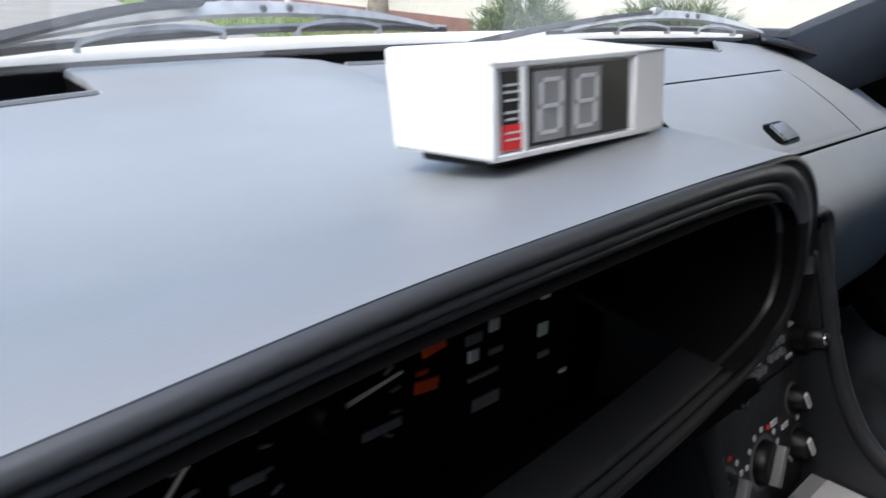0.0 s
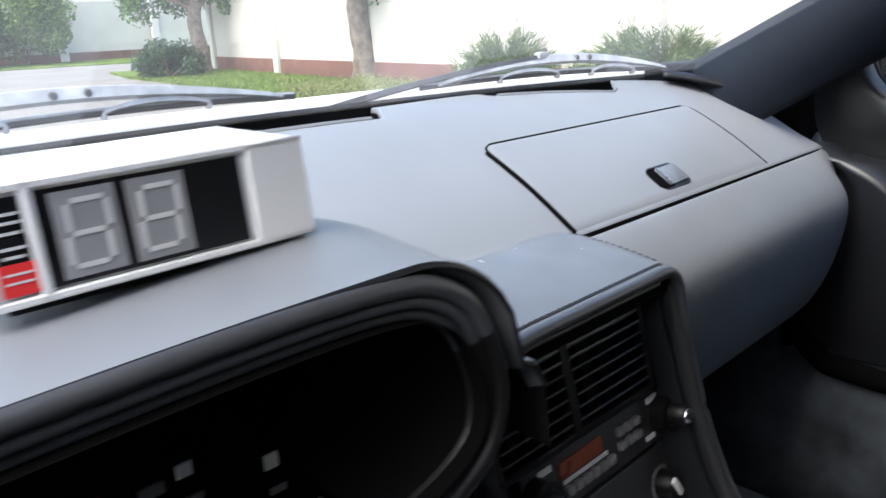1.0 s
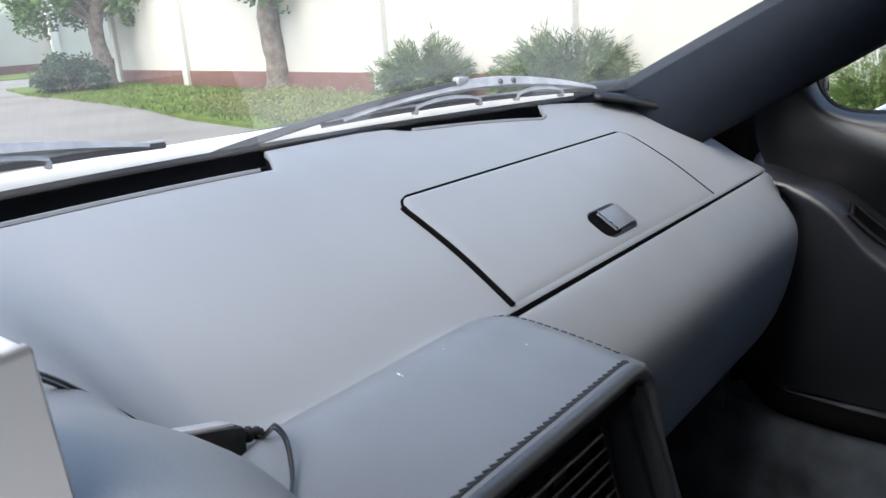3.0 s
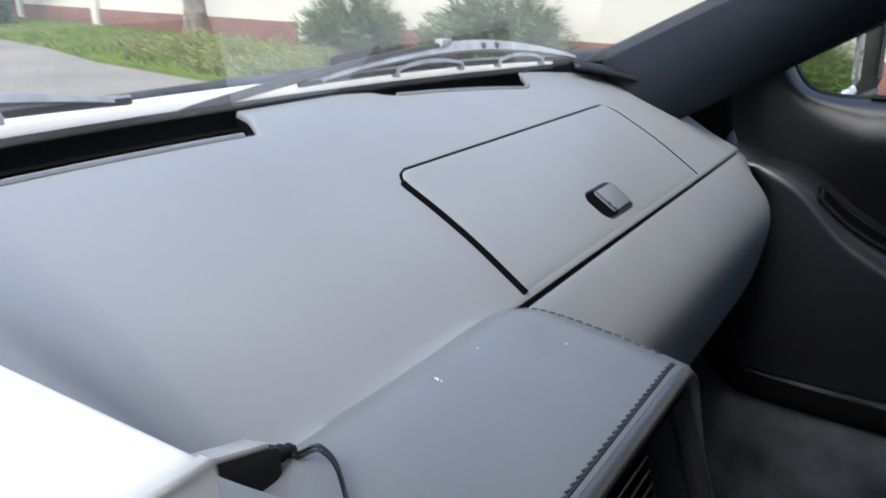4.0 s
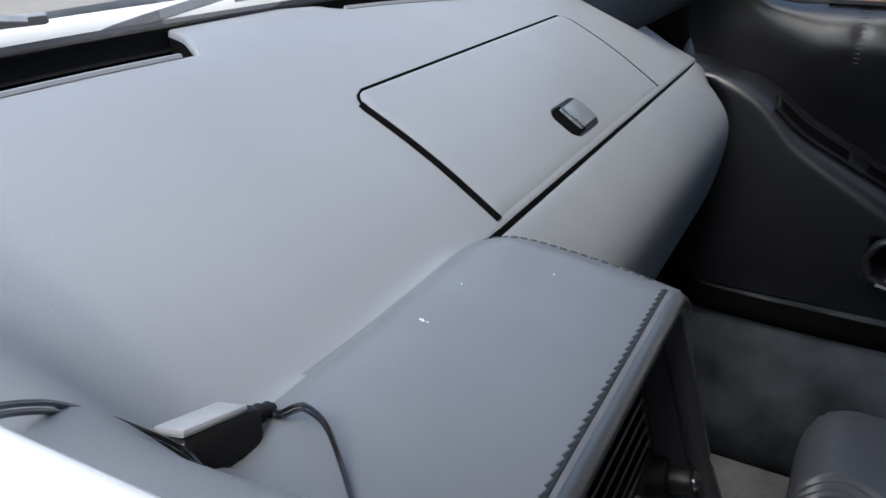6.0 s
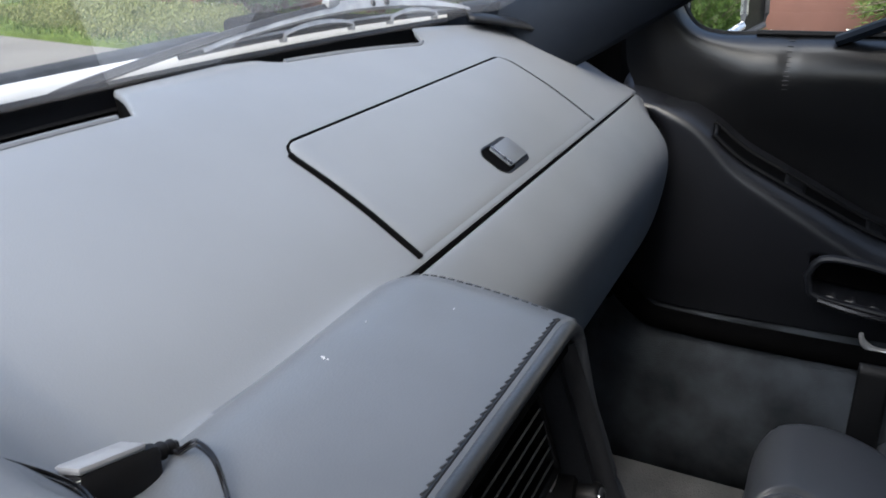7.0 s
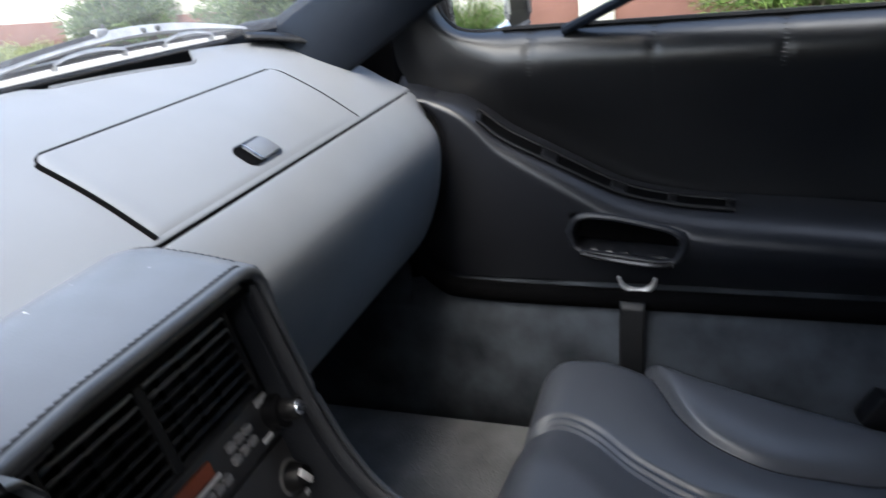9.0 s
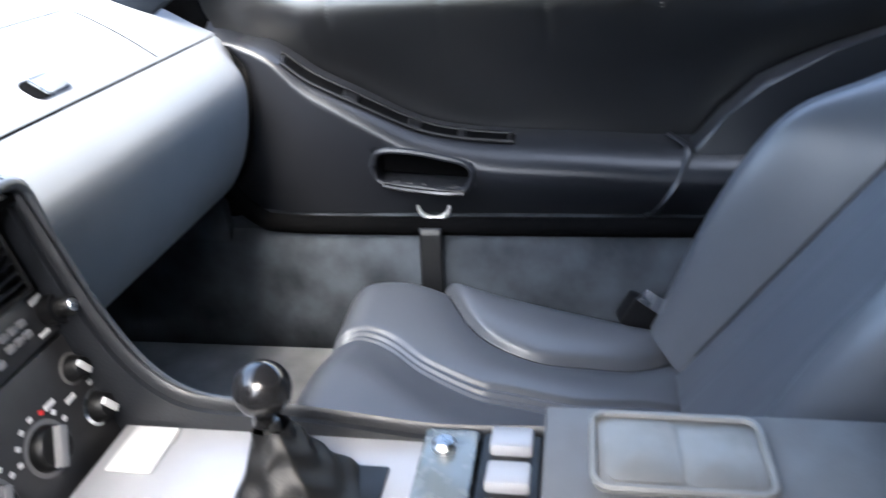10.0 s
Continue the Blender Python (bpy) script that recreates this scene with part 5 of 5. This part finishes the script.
def wiper(name, arm, blade, label):
    """An arm, a bowed bridge with a hinge and rivets, two yokes with claws and a rubber blade."""
    w = thing(name, label, "wiper", group="wipers")
    a = catmull([on_glass(*q) for q in arm], 6)
    n = len(a)
    part("arm", strap(a, [0.008 - 0.003 * i / n for i in range(n)], 0.007), WIPER_DARK, w, "dark grey wiper arm")
    b0, b1 = Vector(blade[0] + (0,)), Vector(blade[1] + (0,))

    def at(t, off):
        return on_glass(*b0.lerp(b1, t).xy, off)

    part("rubber_blade", strap([at(t, 0.0122) for t in arange(0, 1, 0.05)], [0.0042] * 21, 0.004), RUBBER, w, "black rubber blade")
    part("blade_rail", tube([at(t, 0.0150) for t in arange(0, 1, 0.05)], 0.0016, 6), WIPER, w, "thin metal rail over the rubber")
    ts = arange(0.06, 0.97, 0.035)
    part("bridge", strap([at(t, 0.0125 + 0.0165 * math.sin(math.pi * (t - 0.06) / 0.91) ** 0.9) for t in ts], [0.0035 + 0.0075 * math.sin(math.pi * (t - 0.06) / 0.91) for t in ts], 0.008), WIPER, w, "worn grey metal bridge")
    for t0, t1 in ((0.28, 0.50), (0.64, 0.82)):
        tt = arange(t0, t1, 0.02)
        part("yoke", strap([at(t, 0.0115 + 0.006 * math.sin(math.pi * (t - t0) / (t1 - t0)) ** 0.7) for t in tt], [0.003 + 0.002 * math.sin(math.pi * (t - t0) / (t1 - t0)) for t in tt], 0.008), WIPER, w, "small metal yoke")
        for t in (t0, t1):
            c = at(t, 0.0095)
            part("claw", box(c.x, c.y, c.z, 0.004, 0.008, 0.006, 0.0012), WIPER, w)
    c = at(0.44, 0.0335)
    part("hinge", box(c.x, c.y, c.z, 0.018, 0.009, 0.008, 0.002), WIPER, w, "hinge clip")
    part("hinge_pin", lathe([(0, 0.005), (0.002, 0.005), (0.0026, 0.003), (0.0026, -0.002)], 10, m=Matrix.Translation(c + Vector((0.006, 0, 0.003)))), WIPER_DARK, w)
    for t in (0.57, 0.62):
        c = at(t, 0.0285)
        part("rivet", lathe([(0, 0.0062), (0.0028, 0.0058), (0.0036, 0.004), (0.0036, 0)], 10, m=Matrix.Translation(c) @ pose(0, 0, 0, 90, 0, 0)), WIPER_DARK, w)
    part("spindle", lathe([(0, 0.03), (0.009, 0.028), (0.012, 0.01), (0.014, 0)], 14, m=Matrix.Translation(a[0] - Vector((0, 0, 0.03)))), WIPER_DARK, w)
    return w


wiper("wiper", [(0.47, 0.712, 0.000), (0.58, 0.665, 0.004), (0.68, 0.633, 0.014), (0.786, 0.6044, 0.0245), (0.868, 0.5825, 0.0315)], ((0.715, 0.6235), (1.070, 0.528)), "long worn grey wiper resting along the screen base")
wiper("wiper", [(-0.10, 0.615, 0.008), (0.10, 0.600, 0.014), (0.22, 0.594, 0.025), (0.29, 0.604, 0.031)], ((0.06, 0.600), (0.560, 0.628)), "worn grey wiper parked across the driver's side")


# ---- outdoors ----
rng = random.Random(7)
indoors = set(bpy.data.objects)


def sheet(name, outline, z, material, thick=0.05):
    return part(name, prism(outline, "z", z - thick, z), material, None, smooth=0)


bm = bmesh.new()
bmesh.ops.create_grid(bm, x_segments=40, y_segments=40, size=400)
bmesh.ops.translate(bm, vec=(0, 0, 0), verts=bm.verts)
tagged(part("ground", bm, CONCRETE, None, smooth=0), "pale worn concrete ground", "ground", kind="structure")


def wall_x(y):
    return 7.55 + 0.21 * y


near_lawn = [(3.4, -16), (4.4, -5), (5.3, -1), (5.7, 5), (6.0, 7.6), (6.5, 10.3), (7.5, 13.5), (8.5, 18), (9.0, 22), (10.2, 26.5), (13.2, 26.5), (wall_x(20), 20), (wall_x(-16), -16)]
tagged(sheet("ground_lawn", near_lawn, 0.06, LAWN, 0.1), "green lawn strip along the wall", "lawn", kind="structure")
far_lawn = [(5, 39), (12, 37.5), (22, 34), (40, 33), (40, 75), (2, 75), (3, 60)]
tagged(sheet("ground_far_lawn", far_lawn, 0.05, LAWN, 0.1), "green lawn beyond the road", "lawn", kind="structure")

# boundary wall: panels between posts
wall = thing("wall_boundary", "cream rendered wall with a brown plinth and posts", "boundary wall", kind="structure")
ys = [-17.2, -12.6, -8.1, -3.5, 1.02, 4.95, 8.9, 12.8, 17.5, 23.1]
WH = 3.2
for a, b in zip(ys, ys[1:]):
    pa, pb = Vector((wall_x(a), a, 0)), Vector((wall_x(b), b, 0))
    mid, dr = (pa + pb) / 2, (pb - pa)
    rot = math.degrees(math.atan2(dr.y, dr.x))
    part("panel", box(0, 0, 0, dr.length, 0.12, WH, m=pose(mid.x + 0.02, mid.y, WH / 2 + 0.4, 0, 0, rot)), RENDERED, wall, "cream rendered panel", smooth=0)
    part("plinth", box(0, 0, 0, dr.length, 0.15, 0.45, 0.01, m=pose(mid.x, mid.y, 0.205, 0, 0, rot)), PLINTH, wall, "brown painted plinth")
for y in ys:
    part("post", box(0, 0, 0, 0.34, 0.24, WH + 0.7, 0.01, m=pose(wall_x(y) - 0.03, y, WH / 2 + 0.3, 0, 0, 78)), POST, wall, "cream wall post")
far = thing("wall_far", "far white wall with a brown plinth beyond the road", "boundary wall", kind="structure")
for i in range(6):
    x0 = 12.5 + 5.2 * i
    part("panel", box(x0, 46 - 0.4 * i, 1.6, 5.0, 0.12, 3.2), RENDERED, far, smooth=0)
    part("plinth", box(x0, 45.9 - 0.4 * i, 0.25, 5.0, 0.14, 0.5), PLINTH, far, smooth=0)
    part("post", box(x0 - 2.6, 45.9 - 0.4 * i, 1.7, 0.4, 0.3, 3.4), POST, far, smooth=0)


def leaf_cloud(bm, centres, n, size, spread, flat=0.5, droop=0.0):
    """Many small pointed leaves round the centres."""
    for c, r in centres:
        for _ in range(n):
            d = Vector((rng.gauss(0, 1), rng.gauss(0, 1), rng.gauss(0, 1) * flat))
            d.normalize()
            p = Vector(c) + d * r * (rng.random() ** 0.4)
            s = size * rng.uniform(0.6, 1.4)
            t = Vector((rng.gauss(0, 1), rng.gauss(0, 1), rng.gauss(0, 0.6) - droop)).normalized()
            w = t.cross(Vector((rng.gauss(0, 1), rng.gauss(0, 1), rng.gauss(0, 1)))).normalized()
            bm.faces.new([bm.verts.new(p - t * s), bm.verts.new(p + w * s * spread), bm.verts.new(p + t * s), bm.verts.new(p - w * s * spread)])


def juniper(name, x, y, w, h, n, material, label, seed, fine=1.0):
    """A shrub of arching twigs feathered with needles."""
    rng.seed(seed)
    th = thing(name, label, "shrub", group="shrubs by the wall")
    tw, lf = bmesh.new(), bmesh.new()
    for i in range(n):
        az = rng.uniform(0, 2 * math.pi)
        reach, top = w * rng.uniform(0.15, 1.0) ** 0.7, h * rng.uniform(0.35, 1.05)
        tip = Vector((x + math.cos(az) * reach, y + math.sin(az) * reach, top * (1 - 0.45 * (reach / w) ** 2)))
        base = Vector((x + rng.gauss(0, 0.1), y + rng.gauss(0, 0.1), 0.03))
        mid = base.lerp(tip, 0.5) + Vector((0, 0, 0.15 * h))
        line = catmull([base, mid, tip], 6)
        if i % 3 == 0:
            tube(line, [0.012 * (1 - 0.8 * k / len(line)) for k in range(len(line))], 4, tw)
        for k in range(4, len(line)):
            p = line[k]
            for _ in range(7):
                s = rng.uniform(0.03, 0.075) * fine
                d = ((line[k] - line[k - 1]).normalized() + Vector((rng.gauss(0, 0.6), rng.gauss(0, 0.6), rng.gauss(0.15, 0.5)))).normalized()
                sd = d.cross(Vector((rng.gauss(0, 1), rng.gauss(0, 1), rng.gauss(0, 1)))).normalized() * s * 0.14
                q = p + Vector((rng.gauss(0, 0.03), rng.gauss(0, 0.03), rng.gauss(0, 0.03)))
                lf.faces.new([lf.verts.new(q - sd), lf.verts.new(q + sd), lf.verts.new(q + d * s * 2)])
    part("twigs", tw, BARK, th)
    part("foliage", lf, material, th, smooth=0)


juniper("shrub", 8.5, 7.3, 0.80, 0.95, 250, LEAF_BUSH, "spreading grey-green juniper shrub before the wall", 1)
juniper("shrub", 8.15, 4.75, 1.0, 1.0, 340, LEAF_BUSH, "larger yellow-green juniper shrub before the wall", 2)
for i, (x, y) in enumerate(((7.0, -0.75), (6.6, -3.2), (5.3, -7.2), (4.9, -9.6))):
    juniper("shrub", x, y, 0.95, 1.25 + 0.3 * (i > 1), 900, LEAF_HEDGE, "dense bright green shrub beside the lawn", 10 + i, 0.55)


def round_bush(name, x, y, r, h, material, label, n=26, per=260, leaf=0.05):
    th = thing(name, label, "bush")
    rng.seed(int(x * 10 + y))
    cs = []
    for _ in range(n):
        a, q = rng.uniform(0, 6.28), rng.random() ** 0.5
        cs.append(((x + r * q * math.cos(a) * 0.8, y + r * q * math.sin(a) * 0.8, h * (0.18 + 0.62 * rng.random() * (1 - 0.5 * q))), r * rng.uniform(0.22, 0.38)))
    lf = bmesh.new()
    leaf_cloud(lf, cs, per, leaf, 0.45, 0.8)
    part("foliage", lf, material, th, smooth=0)
    st = bmesh.new()
    for c, rr in cs[:10]:
        tube([(x, y, 0.02), Vector((x, y, 0.02)).lerp(Vector(c), 0.6) + Vector((0, 0, 0.1)), c], [0.03, 0.02, 0.006], 5, st)
    part("stems", st, BARK, th)


round_bush("bush", 9.45, 20.3, 1.05, 1.15, LEAF_DARK, "dark rounded bush beside the tree")
round_bush("bush", 12.5, 43.3, 2.5, 5.6, LEAF_HEDGE, "large rounded green bush beyond the road", 60, 420, 0.10)
round_bush("bush", 8.2, 42.0, 2.6, 6.0, LEAF_HEDGE, "tall green bush beyond the road", 50, 360, 0.12)


def tree(name, x, y, r, h, label, crown, seed, lean=0.0):
    rng.seed(seed)
    th = thing(name, label, "tree", group="trees by the wall")
    tr = bmesh.new()
    pts = catmull([(x, y, -0.05), (x + 0.02, y, 0.6), (x - 0.05 + lean * 0.3, y + 0.05, 1.5), (x + 0.06 + lean * 0.6, y - 0.04, 2.4), (x + lean, y, h)], 6)
    n = len(pts)
    tube(pts, [r * (1.35 - 0.35 * min(i / 4, 1) - 0.45 * i / n) * (1 + 0.05 * math.sin(i * 1.7)) for i in range(n)], 14, tr)
    part("trunk", tr, BARK, th, "grey-brown trunk")
    lf, lb = bmesh.new(), bmesh.new()
    cs = []
    for k in range(crown):
        a = rng.uniform(0, 6.28)
        rad = rng.uniform(0.5, 2.6)
        c = Vector((x + lean + rad * math.cos(a), y + rad * math.sin(a), rng.uniform(2.05, 4.6) - 0.10 * rad))
        s0 = Vector(pts[min(int(n * rng.uniform(0.55, 0.98)), n - 1)])
        tube(catmull([s0, s0.lerp(c, 0.5) + Vector((0, 0, 0.3)), c], 4), [0.05 * (1 - 0.1 * j) for j in range(9)], 5, lb)
        cs.append((c, rng.uniform(0.35, 0.7)))
    part("limbs", lb, BARK, th)
    leaf_cloud(lf, cs, 200, 0.085, 0.5, 0.8, 0.4)
    part("crown", lf, LEAF_TREE, th, smooth=0)


tree("tree", 10.02, 12.45, 0.27, 3.8, "tree with a pale forked trunk before the wall", 26, 3)
tree("tree", 11.1, 21.6, 0.26, 3.6, "leafy tree with drooping branches at the road bend", 60, 4)

# yellow-green ground cover, lawn tufts and small white flowers
rng.seed(21)
gc = bmesh.new()
cs = []
for _ in range(210):
    y = rng.uniform(6.6, 11.6)
    x = 6.1 + 0.32 * (y - 7.6) + rng.uniform(0.0, 2.0)
    if x < wall_x(y) - 0.5:
        cs.append(((x, y, rng.uniform(0.10, 0.2)), rng.uniform(0.10, 0.2)))
leaf_cloud(gc, cs, 210, 0.016, 0.5, 0.6)
tagged(part("ground_cover", gc, LEAF_YELLOW, None, smooth=0), "yellow-green leafy ground cover on the lawn", "ground cover", kind="stuff")
gr = bmesh.new()
for _ in range(26000):
    y = rng.uniform(-9, 22) if rng.random() < 0.8 else rng.uniform(-3, 6)
    lo = 5.5 + 0.02 * y * (y < 5) + (max(y - 5, 0) * 0.2)
    x = rng.uniform(lo, wall_x(y) - 0.1)
    h, a = rng.uniform(0.025, 0.07), rng.uniform(0, 6.28)
    w = Vector((math.cos(a), math.sin(a), 0)) * rng.uniform(0.008, 0.02)
    p = Vector((x, y, 0.055))
    gr.faces.new([gr.verts.new(p - w), gr.verts.new(p + w), gr.verts.new(p + Vector((rng.gauss(0, 0.03), rng.gauss(0, 0.03), h)))])
tagged(part("grass", gr, GRASS, None, smooth=0), "uneven green grass blades on the lawn", "grass", kind="stuff")
fl = bmesh.new()
for _ in range(110):
    y = rng.uniform(-2.5, 3.5)
    x = wall_x(y) - rng.uniform(0.2, 1.6)
    p = Vector((x, y, rng.uniform(0.10, 0.2)))
    s = rng.uniform(0.012, 0.022)
    fl.faces.new([fl.verts.new(p + Vector((s * math.cos(k), s * math.sin(k) , s * 0.4 * math.sin(2 * k)))) for k in (0, 1.26, 2.5, 3.77, 5.03)])
tagged(part("flowers", fl, PETAL, None, smooth=0), "small white flowers scattered in the grass", "flowers", kind="stuff")
for o in set(bpy.data.objects) - indoors:
    if o.parent is None:
        o.location.z = -0.10
